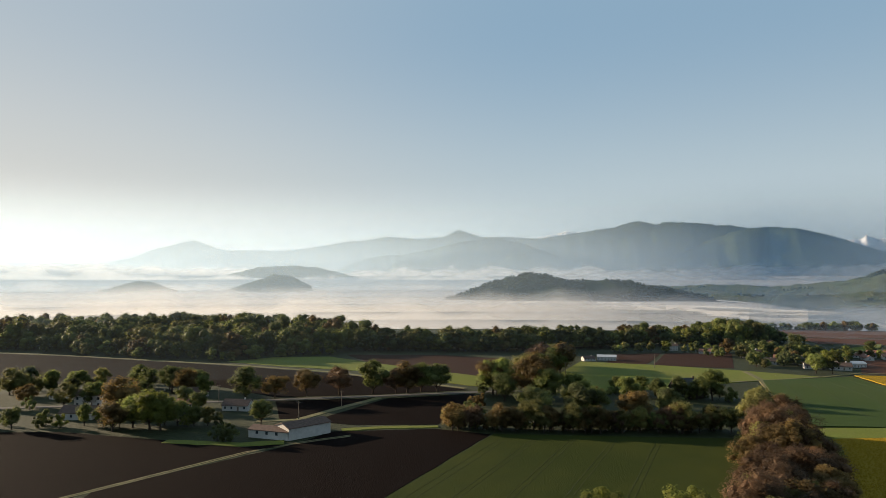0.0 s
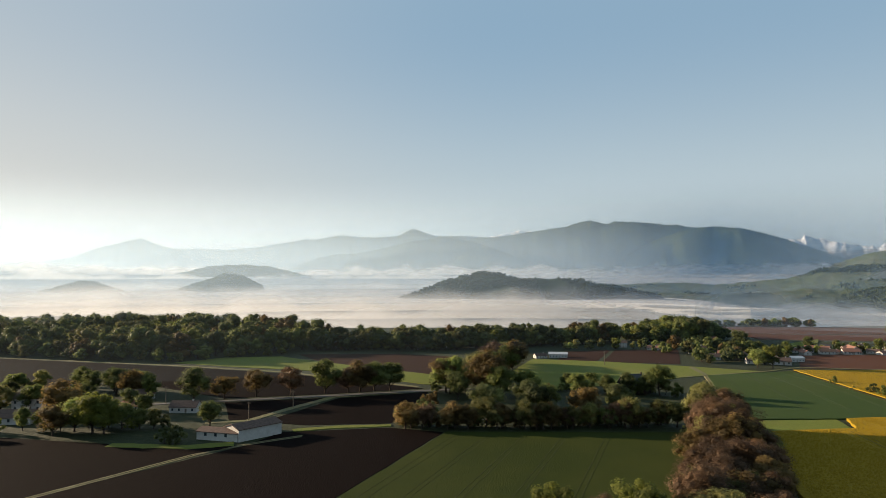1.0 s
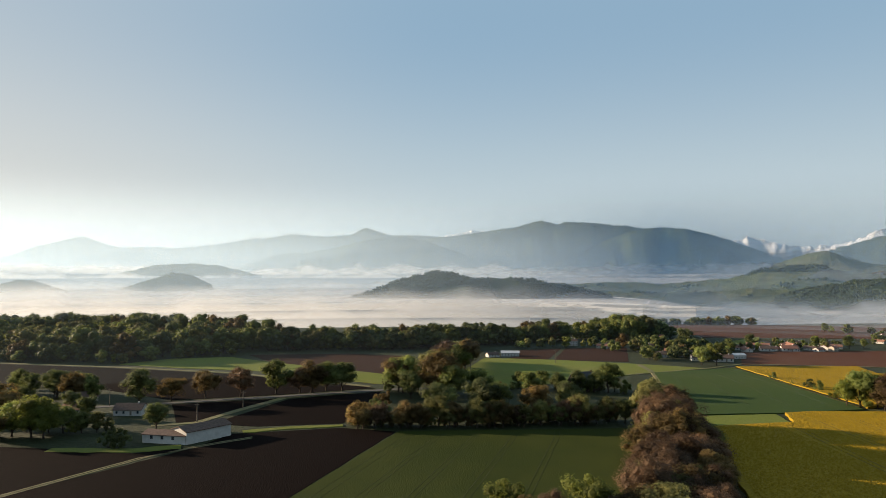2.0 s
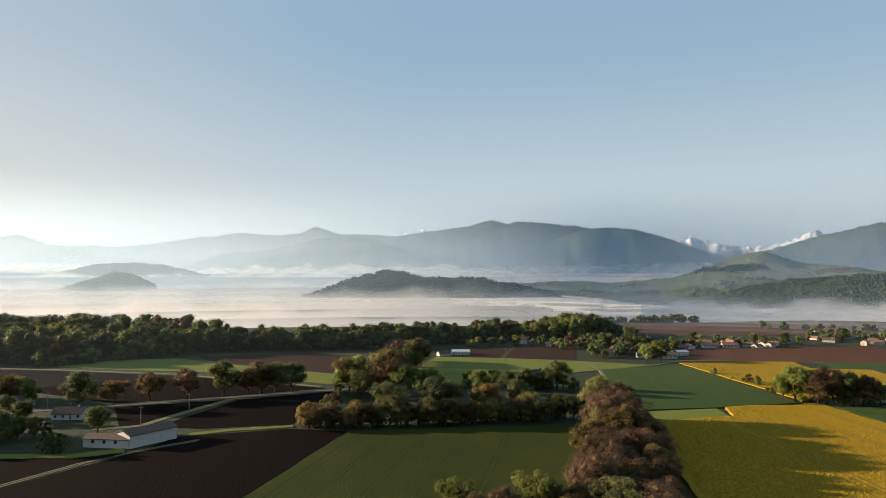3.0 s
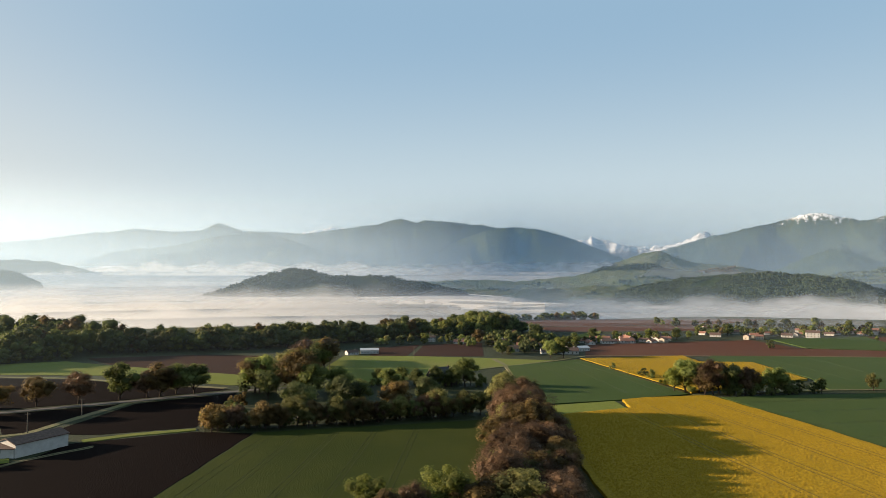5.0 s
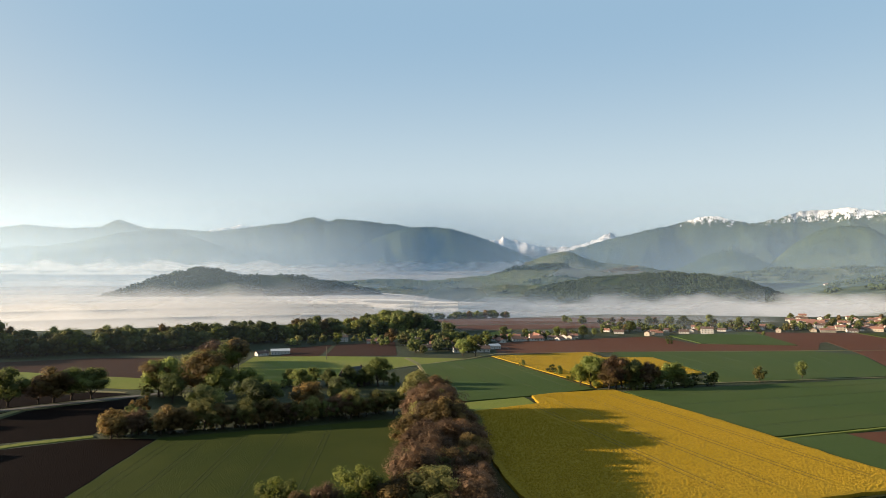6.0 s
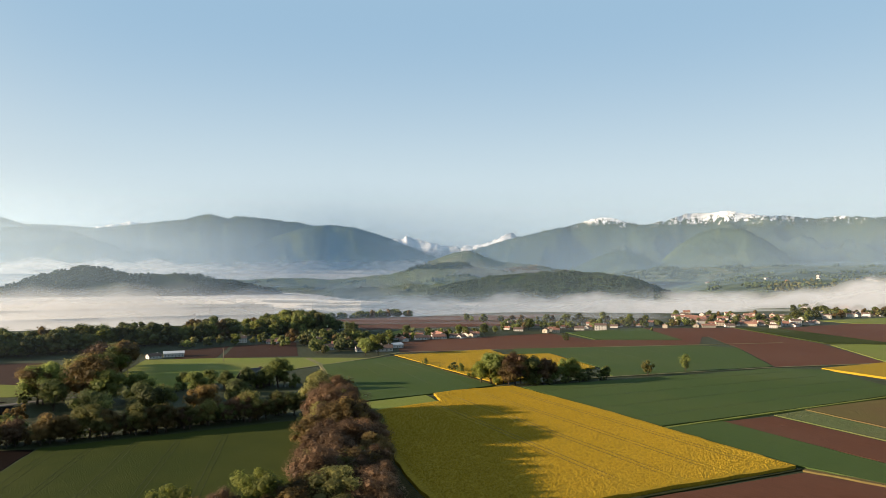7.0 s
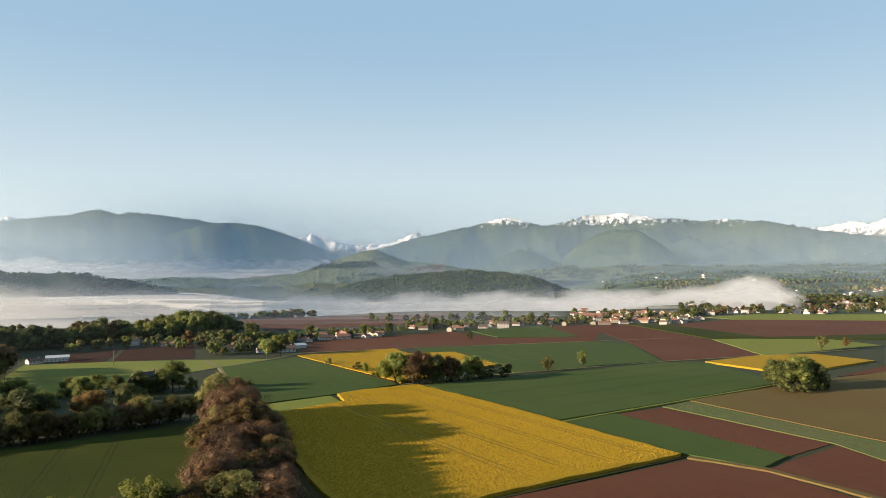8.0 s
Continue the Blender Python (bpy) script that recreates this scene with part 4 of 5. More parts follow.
FARKINDS = [tree_kind("tree", 400 + k, LEAF[m], 20, 78, 0.0225, 0.04, 0.52 - 0.04 * (k % 3), 0.0, 0.80, 1.3) for k, m in enumerate((0, 1, 2, 1, 1, 0, 0, 2, 5, 0, 1, 3))]
TREES = random.Random(5)


STUFF = {}


def plant_far(pool, x, y, h, label, fat=1.0):
    """Trees too far or too many to count: gathered here, joined into one object a wood."""
    w = h * fat * TREES.uniform(0.85, 1.2)
    z = ground_height(math.degrees(math.atan2(x, y)), math.hypot(x, y)) - 0.1
    STUFF.setdefault(label, []).append((TREES.choice(pool), Matrix.LocRotScale((x, y, z), Euler((0, 0, TREES.uniform(0, 6.28))), (w, w, h))))


def join_stuff():
    for label, plants in STUFF.items():
        coords, tris, slots, mats, count = [], [], [], [], 0
        for kind, m in plants:
            mat = np.array(m)
            for child in kind.children:
                me = child.data
                me.calc_loop_triangles()
                co = np.empty(len(me.vertices) * 3, np.float32)
                me.vertices.foreach_get("co", co)
                tri = np.empty(len(me.loop_triangles) * 3, np.int32)
                me.loop_triangles.foreach_get("vertices", tri)
                coords.append(co.reshape(-1, 3) @ mat[:3, :3].T + mat[:3, 3])
                tris.append(tri + count)
                count += len(me.vertices)
                if me.materials[0] not in mats:
                    mats.append(me.materials[0])
                slots.append(np.full(len(tri) // 3, mats.index(me.materials[0]), np.int32))
        co, tri, slot = np.concatenate(coords), np.concatenate(tris), np.concatenate(slots)
        me = bpy.data.meshes.new("woodland")
        me.vertices.add(len(co))
        me.vertices.foreach_set("co", co.astype(np.float32).ravel())
        me.loops.add(len(tri))
        me.loops.foreach_set("vertex_index", tri)
        me.polygons.add(len(tri) // 3)
        me.polygons.foreach_set("loop_start", np.arange(0, len(tri), 3, dtype=np.int32))
        me.polygons.foreach_set("material_index", slot)
        for mat in mats:
            me.materials.append(mat)
        me.update(calc_edges=True)
        tagged(new("woodland", me), label, "woods", kind="stuff")


def plant(kind, x, y, h, label, group, fat=1.0):
    az, d = math.degrees(math.atan2(x, y)), math.hypot(x, y)
    z = ground_height(az, d) - 0.1
    w = h * fat * TREES.uniform(0.92, 1.1)
    m = Matrix.LocRotScale((x, y, z), Euler((0, 0, TREES.uniform(0, 6.28))), (w, w, h))
    return tagged(copy_thing(kind, m), label, "shrub" if kind.name.startswith("shrub") else "tree", group)


def grove(rows, where, group, fat=1.0):
    for x, y, h, k in rows:
        if h < 6.5:
            plant(SHRUBS[{0: 0, 1: 1, 2: 0, 3: 2, 4: 2, 5: 3}[k]], x, y, h, "round bushy shrub " + where, group)
        else:
            plant(TREES.choice(KINDS[k]), x, y, h, KIND_NAMES[k] + " " + where, group, fat)


grove([(-82, 285, 14, 0), (-71, 290, 10, 3), (-59, 295, 12, 3), (-45, 297, 13, 4), (-31, 301, 15, 1), (-21, 303, 11, 4), (-16, 303, 15, 3), (-10, 307, 13, 1), (-3, 306, 13, 0)], "beside the country lane", "roadside oaks", 1.25)
grove([(-163, 307, 10, 1), (-160, 322, 9, 2), (-118, 251, 15, 3), (-141, 320, 11, 0), (-120, 304, 12, 0), (-112, 300, 12, 3), (-98, 230, 14, 5), (-105, 233, 11, 1), (-94, 229, 12, 5), (-85, 235, 7, 1), (-66, 212, 6.4, 0), (-70, 214, 5.5, 0), (-63, 238, 9, 0), (-103, 296, 9, 1), (-109, 227, 10, 3), (-91, 236, 9, 1)], "in a farm garden", "garden trees", 1.15)
grove([(-187, 297, 12, 2), (-188, 312, 11, 0), (-169, 297, 11, 1), (-144, 329, 7, 0), (-124, 312, 10, 0), (-114, 312, 9, 1), (-144, 230, 8, 0), (-136, 235, 6, 1)], "round the farmhouses", "garden trees", 1.1)
grove([(23, 297, 17, 1), (30, 300, 13, 1), (37, 286, 19, 3), (52, 363, 17, 4), (61, 361, 17, 3), (25, 282, 12, 0), (17, 302, 5, 0), (42, 279, 15, 1), (54, 283, 12, 1), (67, 397, 12, 0), (46, 353, 14, 3)], "in a small copse", "copse trees", 1.1)
grove([(90, 290, 9, 0), (98, 288, 10, 0), (105, 286, 9, 0), (111, 285, 13, 1), (121, 268, 9, 5), (118, 283, 6, 1), (83, 291, 5, 1), (76, 285, 10, 1), (65, 292, 5, 3), (59, 300, 4, 0), (77, 309, 7, 1)], "round the dark-roofed house", "garden trees", 1.1)
grove([(194, 240, 15, 1), (190, 242, 11, 5), (200, 230, 15, 4), (206, 227, 13, 0), (212, 225, 12, 4), (226, 223, 12, 1), (238, 222, 6, 0), (246, 218, 7, 0), (196, 230, 11, 3), (219, 224, 8, 0), (204, 226, 5, 0), (214, 223, 5, 0), (230, 220, 5, 0), (243, 219, 5, 0), (222, 221, 5, 2), (203, 230, 14, 3), (209, 228, 13, 2), (216, 226, 11, 3), (199, 234, 12, 4), (233, 221, 6, 0), (228, 224, 10, 2), (207, 224, 6, 2), (198, 236, 13, 1), (193, 236, 6, 5)], "in the hedge between the fields", "hedge trees")
grove([(272, 215, 8, 2), (299, 213, 9, 1), (479, 156, 10, 2), (506, 150, 8, 3)], "standing alone in a field", "field trees", 0.9)
grove([(303, 114, 14, 0), (309, 108, 15, 1), (317, 107, 13, 0), (307, 118, 11, 0), (325, 108, 10, 0), (341, 109, 6, 0), (299, 110, 6, 0), (312, 103, 6, 1), (306, 106, 6.2, 0), (318, 102, 6, 0), (324, 104, 5.5, 1), (302, 104, 5.5, 0), (312, 112, 12, 0)], "in a big round thicket", "thicket trees", 1.2)
grove([(204, 309, 4, 1), (203, 281, 5, 0), (203, 275, 5, 1), (196, 256, 5, 5), (215, 430, 6, 0), (202, 292, 2, 1), (364, 363, 6.4, 0)], "on the field edge", "field bushes")
grove([(31, 135, 10, 5), (46, 129, 12, 5), (38, 127, 10, 4), (33, 126, 9, 3), (20, 121, 10, 5)], "ending the tree belt", "tree belt")
grove([(205, 363, 14, 5), (198, 366, 11, 1), (233, 454, 15, 0), (284, 457, 10, 0), (342, 432, 10, 0), (357, 437, 7, 0), (300, 450, 6, 1), (406, 450, 11, 0), (494, 492, 10, 1), (507, 487, 10, 0), (520, 467, 12, 1), (515, 429, 11, 1), (421, 562, 9, 0), (431, 566, 6, 1)], "among the village houses", "village trees")



def along(pts, gap, width, heights, kinds, where, group, fat=1.0):
    for (x0, y0), (x1, y1) in zip(pts, pts[1:]):
        n = max(1, int(math.hypot(x1 - x0, y1 - y0) / gap))
        for k in range(n):
            f = (k + TREES.uniform(0.1, 0.9)) / n
            grove([(x0 + (x1 - x0) * f + TREES.uniform(-width, width), y0 + (y1 - y0) * f + TREES.uniform(-width, width), TREES.uniform(*heights), TREES.choice(kinds))], where, group, fat)


along([(-185, 235), (-120, 236), (-70, 232)], 5.5, 5, (3, 8), (0, 0, 1, 2, 5), "in an overgrown farm garden", "garden shrubs")
along([(-190, 262), (-125, 268), (-90, 262)], 7, 8, (4, 11), (0, 0, 2, 3, 1), "in an overgrown farm garden", "garden shrubs", 1.1)
along([(-190, 300), (-130, 312), (-90, 304)], 7, 7, (6, 11), (0, 0, 2, 3, 1), "behind the farmhouses", "garden trees", 1.1)
along([(30, 290), (75, 300), (128, 278)], 6, 7, (3.5, 9), (0, 0, 1, 2), "round the dark-roofed house", "garden shrubs", 1.1)
along([(20, 300), (45, 332), (66, 395)], 6, 5, (11, 16), (1, 3, 0, 3, 2), "in a small copse", "copse trees", 1.1)
along([(2, 230), (50, 226), (94, 226)], 2.7, 2.2, (6.8, 10.8), (3, 0, 4, 2, 2, 3, 4), "in the tall field hedge", "hedgerow", 1.1)
along([(0, 232), (50, 229), (92, 230)], 2.4, 1.5, (3.5, 6.4), (3, 0, 2, 3), "at the foot of the field hedge", "hedgerow shrubs")
along([(20, 236), (92, 236)], 14, 3, (12, 16), (3, 1, 0), "in the tall field hedge", "hedgerow", 1.1)
along([(3, 234), (10, 250), (16, 272)], 4.0, 4, (4, 9), (3, 2, 3, 0, 4), "ending the field hedge", "hedgerow", 1.15)
along([(102, 213), (84, 172)], 2.2, 5.0, (11.5, 15.5), (4, 4, 3, 4, 4, 2), "in the brown tree belt", "tree belt", 1.05)
along([(84, 172), (70, 146), (57, 118)], 1.8, 8.0, (8, 12.5), (4, 4, 4, 3, 4, 2), "in the brown tree belt", "tree belt", 1.3)
along([(104, 200), (90, 163), (79, 140)], 3.5, 2.5, (6.6, 10), (4, 3, 4, 3, 2), "edging the tree belt", "tree belt", 1.15)
along([(100, 213), (68, 140)], 6.0, 7.0, (4, 6.4), (3, 4, 2), "under the tree belt", "tree belt shrubs")
along([(104, 220), (96, 206)], 6.0, 3.0, (14, 17), (3, 0, 2), "at the head of the tree belt", "tree belt", 1.1)

grove([(93, 174, 11, 4), (88, 161, 11, 4), (83, 149, 10, 3), (78, 138, 10, 4), (73, 127, 9.5, 4)], "leaning out of the tree belt", "tree belt", 1.1)


def woods(x0, x1, y0, y1, gap, heights, inside, where):
    y = y0
    while y < y1:
        x = x0
        while x < x1:
            px, py = x + TREES.uniform(-0.4, 0.4) * gap, y + TREES.uniform(-0.4, 0.4) * gap
            if inside(px, py):
                plant_far(FARKINDS, px, py, TREES.uniform(*heights), where, 1.1)
            x += gap
        y += gap


def in_wood(x, y):
    edge = float(np.interp(x, [-420, -250, -129, -106, -70, -55], [520, 462, 425, 446, 465, 478]))
    clear = -238 < x < -130 and 652 < y < 692
    return edge < y < float(np.interp(x, [-420, -200, -55], [690, 690, 540])) and not clear


def far_line(pts, gap, width, heights, label, fat=1.1):
    for (x0, y0), (x1, y1) in zip(pts, pts[1:]):
        n = max(1, int(math.hypot(x1 - x0, y1 - y0) / gap))
        for k in range(n):
            f = (k + TREES.uniform(0.0, 1.0)) / n
            plant_far(FARKINDS, x0 + (x1 - x0) * f + TREES.uniform(-width, width), y0 + (y1 - y0) * f + TREES.uniform(-width, width), TREES.uniform(*heights), label, fat)


woods(-420, -52, 420, 700, 12.5, (9, 21), in_wood, "mixed wood of green and bronze broad-leaved trees")
far_line([(-250, 458), (-129, 421), (-106, 440), (-70, 460)], 6, 5, (5, 12), "bushes and young trees along the wood edge", 1.2)
LINE = "long far line of mixed green trees"
far_line([(-60, 482), (0, 478), (40, 476), (92, 494), (165, 515)], 3.0, 4, (8, 15.5), LINE, 1.2)
far_line([(-50, 496), (40, 492), (165, 530)], 4, 7, (11, 17), LINE, 1.15)
for lo, x_from, x_to in ((4, 178, 194), (7, 194, 206), (10, 206, 222), (13, 222, 244), (10, 244, 254), (6, 254, 262)):
    woods(x_from, x_to, 510, 580, 6.5, (lo, lo + 6), lambda x, y: (x - 222) ** 2 / 1900 + (y - 545) ** 2 / 1000 < 1, "wooded knoll of dense green trees")
far_line([(296, 676), (345, 680), (424, 664)], 4, 6, (7, 12), "far field hedge with tall trees", 1.2)
far_line([(110, 470), (190, 474)], 6, 4, (4, 9), "low hedge behind the ploughed plots")
VIL = "garden trees and hedges among the village houses"
far_line([(190, 455), (260, 440)], 4, 9, (5, 11), VIL)
far_line([(195, 415), (255, 425)], 4, 6, (3, 7), VIL)
far_line([(175, 452), (215, 432), (250, 445)], 4, 7, (4, 9), VIL)
far_line([(262, 436), (350, 448)], 7, 9, (3, 6.5), VIL)
far_line([(480, 436), (560, 400), (660, 352)], 7, 12, (4, 8), VIL)
far_line([(270, 445), (420, 475)], 9, 9, (4, 8), VIL)
far_line([(420, 455), (660, 400)], 11, 14, (4, 9), VIL)
TOWN = "trees between the houses of the distant town"
far_line([(640, 370), (780, 400), (920, 370), (1100, 340)], 8, 18, (5, 10), TOWN)
far_line([(1000, 400), (1400, 380)], 9, 40, (6, 12), TOWN)
far_line([(900, 320), (1400, 250)], 10, 40, (6, 12), TOWN)


def gardens(az0, az1, d0, d1, count, heights, label):
    for _ in range(count):
        x, y = spread(TREES.uniform(az0, az1), TREES.uniform(d0, d1))
        if not in_field(x, y):
            plant_far(FARKINDS, x, y, TREES.uniform(*heights), label, 1.15)


far_line([(473, 516), (545, 440)], 9, 12, (5, 10), "row of trees before the fog")
far_line([(440, 560), (500, 520)], 14, 12, (5, 9), "row of trees before the fog")
gardens(24, 31, 425, 505, 26, (4, 9), VIL)
gardens(31, 39, 470, 545, 26, (3, 7), VIL)
gardens(40, 54, 590, 700, 50, (3.5, 8), VIL)
gardens(53, 63, 700, 900, 60, (3, 7), VIL)
gardens(62, 73, 850, 1280, 130, (5, 10), TOWN)


def slope_woods(label, count, lo, hi, keep, title, material, seed):
    """Tree crowns on a far slope, each a small uneven dome, joined into one wood."""
    verts, rows = SLOPES[label]
    rng = random.Random(seed)
    out_v, out_f = [], []
    tries = 0
    while len(out_v) < count * len(ICO1_V) and tries < count * 6:
        tries += 1
        k = rng.randrange(len(verts) - rows - 1)
        if (k % rows) > rows * 0.62 or k % rows < 2:
            continue
        x, y, z = verts[k]
        x2, y2, z2 = verts[k + rows if rng.random() < 0.5 else k + 1]
        f = rng.random()
        x, y, z = x + (x2 - x) * f, y + (y2 - y) * f, z + (z2 - z) * f
        if abs(y2 - y) + abs(x2 - x) > 90 or noise.noise(Vector((x / 110, y / 110, seed))) > keep:
            continue
        h = rng.uniform(lo, hi)
        base = len(out_v)
        for v in ICO1_V:
            s = 1 + 0.35 * rng.uniform(-1, 1)
            out_v.append((x + v[0] * h * 0.5 * s, y + v[1] * h * 0.5 * s, z + h * 0.35 + v[2] * h * 0.5 * s))
        out_f += [[base + i for i in face] for face in ICO1_F]
    tagged(mesh_ob("woodland", out_v, out_f, material), title, "woods", kind="stuff")


def plain_woods(count, az0, az1, d0, d1, keep, seed, title, material):
    """Hedges and copses scattered over the distant country."""
    rng = random.Random(seed)
    out_v, out_f = [], []
    while len(out_v) < count * len(ICO1_V):
        az, d = rng.uniform(az0, az1), rng.uniform(d0, d1)
        x, y = spread(az, d)
        if noise.noise(Vector((x / 120, y / 120, seed))) > keep and abs(noise.noise(Vector((x / 260, y / 260, seed + 3)))) > 0.03:
            continue
        z, h = ground_height(az, d), rng.uniform(5, 11)
        base = len(out_v)
        for v in ICO1_V:
            s = 1 + 0.35 * rng.uniform(-1, 1)
            out_v.append((x + v[0] * h * 0.5 * s, y + v[1] * h * 0.5 * s, z + h * 0.35 + v[2] * h * 0.5 * s))
        out_f += [[base + i for i in face] for face in ICO1_F]
    tagged(mesh_ob("woodland", out_v, out_f, material), title, "woods", kind="stuff")


plain_woods(2600, 56, 82, 1250, 2600, -0.22, 8, "hedges and copses in the country beyond the town", LEAF_FAR)
plain_woods(700, 60, 82, 1200, 2000, -0.1, 12, "lighter trees in the country beyond the town", LEAF[2])
slope_woods("dark wooded hill standing out of the fog", 9000, 3, 6.5, 0.35, "dense wood covering a dark hill", LEAF_FAR, 1)
slope_woods("long dark forested hill above the fog", 11000, 3, 6.5, 0.45, "dense dark forest covering a long hill", LEAF_FAR, 2)
slope_woods("green cone-shaped hill, partly wooded", 1100, 4, 8, -0.25, "patches of wood on a green hill", LEAF[2], 3)
slope_woods("rolling hills with meadows and hedges", 1500, 4, 9, -0.33, "scattered copses and hedges on rolling hills", LEAF_FAR, 4)
slope_woods("low knoll covered with dark wood", 2200, 4, 8, 0.4, "dense wood on a low knoll", LEAF_FAR, 6)
slope_woods("low brownish wooded hill", 1600, 4, 8, 0.3, "bronze wood on a low hill", LEAF[3], 7)
slope_woods("flat wooded upland with farms", 4500, 6, 13, -0.05, "distant woods on the upland", LEAF_FAR, 5)
join_stuff()


# ---- houses ----
def house_kind(name, w, l, eave, rise, wall_m, roof_m, floors=1, chimney=True, door=True):
    """A gabled house, length along x; its walls, roof, chimney, windows and doors."""
    top = new(name)
    bm = bmesh.new()
    hw, hl = w / 2, l / 2
    vs = {}
    for i, x in enumerate((-hl, hl)):
        for j, (y, z) in enumerate(((-hw, -0.4), (hw, -0.4), (hw, eave), (0, eave + rise), (-hw, eave))):
            vs[i, j] = bm.verts.new((x, y, z))
    bm.faces.new([vs[0, j] for j in range(5)])
    bm.faces.new([vs[1, j] for j in (4, 3, 2, 1, 0)])
    bm.faces.new((vs[0, 0], vs[1, 0], vs[1, 4], vs[0, 4]))
    bm.faces.new((vs[0, 2], vs[1, 2], vs[1, 1], vs[0, 1]))
    part("wall", bm, wall_m, top)
    over, th = 0.45, 0.22
    slope = rise / hw
    bm = bmesh.new()
    prof = [(-hw - over, eave - over * slope), (0, eave + rise), (hw + over, eave - over * slope)]
    rows = []
    for x in (-hl - over, hl + over):
        rows.append([bm.verts.new((x, y, z + 0.02)) for y, z in prof] + [bm.verts.new((x, y, z + th)) for y, z in prof])
    a, b = rows
    for q in ((0, 1), (1, 2)):
        i, j = q
        bm.faces.new((a[i], a[j], b[j], b[i]))
        bm.faces.new((a[i + 3], b[i + 3], b[j + 3], a[j + 3]))
        bm.faces.new((a[i], a[i + 3], a[j + 3], a[j]))
        bm.faces.new((b[i], b[j], b[j + 3], b[i + 3]))
    bm.faces.new((a[0], b[0], b[3], a[3]))
    bm.faces.new((a[2], a[5], b[5], b[2]))
    roof = part("roof", bm, roof_m, top)
    if chimney:
        bm = bmesh.new()
        box(bm, hl * 0.5, -0.4, eave + rise - 0.9, hl * 0.5 + 0.7, 0.4, eave + rise + 0.9)
        part("chimney", bm, wall_m, roof)
    n = max(2, int(l / 3.2))
    for side in (-1, 1):
        for f in range(floors):
            for k in range(n):
                x = -hl + l * (k + 0.5) / n
                z0 = 0.9 + 2.7 * f
                bm = bmesh.new()
                is_door = door and f == 0 and k == n // 2
                y0, y1 = sorted((side * (hw - 0.05), side * (hw + 0.04)))
                box(bm, x - 0.5, y0, 0 if is_door else z0, x + 0.5, y1, 2.1 if is_door else z0 + 1.25)
                part("door" if is_door else "window", bm, M_WOOD if is_door else M_WINDOW, top)
    for x in (-hl, hl):
        bm = bmesh.new()
        box(bm, x - 0.04, -0.5, 1.0, x + 0.04, 0.5, 2.2)
        part("window", bm, M_WINDOW, top)
    top.matrix_world = Matrix.Translation((0, 0, -600))
    return top


H_RED = house_kind("house", 8.5, 13, 2.7, 2.3, M_WHITE, M_TILE)
H_RED2 = house_kind("house", 8, 11, 4.9, 2.1, M_CREAM, M_TILE, 2)
H_BROWN = house_kind("house", 9, 14, 2.8, 2.5, M_WHITE, M_OLDTILE)
H_SLATE = house_kind("house", 8.5, 12, 4.2, 4.0, M_STONE, M_SLATE, 1)
H_LONG = house_kind("house", 9, 24, 3.6, 2.4, M_CREAM, M_TILE, 1)
H_SHED = house_kind("shed", 12, 22, 4.0, 2.0, M_WHITE, M_SHEET, 1, False)
H_FARM = house_kind("house", 8, 13, 5.8, 2.0, M_WHITE, M_OLDTILE, 2)
H_LABEL = {H_RED: "white house with a terracotta tiled roof", H_RED2: "cream two-storey house with a terracotta roof", H_BROWN: "white house with a weathered brown roof",
           H_SLATE: "dark stone house with a steep slate roof", H_LONG: "long low building with a terracotta roof", H_SHED: "white shed with a pale metal roof", H_FARM: "white two-storey farmhouse with brown tiles"}
HR = random.Random(9)


def build(kind, x, y, turn, where, size=1.0):
    z = ground_height(math.degrees(math.atan2(x, y)), math.hypot(x, y))
    ob = copy_thing(kind, Matrix.LocRotScale((x, y, z + 0.15), Euler((0, 0, radians(turn))), (size, size, size)))
    return tagged(ob, H_LABEL[kind] + " " + where, "shed" if kind is H_SHED else "house", "houses " + where)


def settle(rows, where, spin=50, scale=0.8):
    for x, y, kind, size in rows:
        build(kind, x, y, HR.uniform(-spin, spin), where, max(0.52, size * scale))


settle([(-138, 271, H_FARM, 0.85), (-79, 265, H_BROWN, 0.72), (-100, 270, H_RED, 0.66), (-106, 296, H_BROWN, 0.67), (-159, 288, H_BROWN, 0.66), (-131, 249, H_BROWN, 0.83)], "among garden trees", 28, 1.0)
settle([(89, 423, H_BROWN, 0.66), (101, 426, H_SHED, 0.5)], "at the meadow's edge", 15)
settle([(49, 498, H_RED, 0.9), (75, 495, H_LONG, 0.66), (161, 484, H_FARM, 0.71), (187, 468, H_LONG, 0.5)], "before the tree line", 12)
settle([(103, 293, H_SLATE, 0.95)], "among dark trees", 25, 1.0)
settle([(197, 441, H_RED, 1.15), (247, 522, H_RED2, 0.66), (210, 425, H_RED, 0.66), (217, 418, H_BROWN, 0.66), (176, 463, H_RED, 0.7), (234, 393, H_SHED, 0.55), (203, 452, H_FARM, 0.7), (226, 436, H_RED, 0.7)], "in the hamlet", 35)
settle([(285, 430, H_RED, 0.66), (301, 442, H_RED2, 0.66), (325, 463, H_RED, 0.7), (311, 430, H_BROWN, 0.66), (341, 453, H_BROWN, 0.87), (311, 421, H_RED, 0.6), (321, 420, H_RED2, 0.6), (295, 425, H_RED, 0.6), (290, 448, H_SLATE, 0.66), (272, 440, H_BROWN, 0.7), (335, 436, H_RED, 0.7)], "in the village")
settle([(413, 479, H_FARM, 0.96), (398, 420, H_RED2, 0.66), (406, 416, H_RED2, 0.6), (452, 435, H_RED, 0.6), (458, 431, H_BROWN, 0.6), (456, 412, H_FARM, 0.94), (499, 429, H_RED, 0.66), (553, 445, H_SLATE, 0.85), (543, 426, H_RED2, 0.72)], "beside village fields")
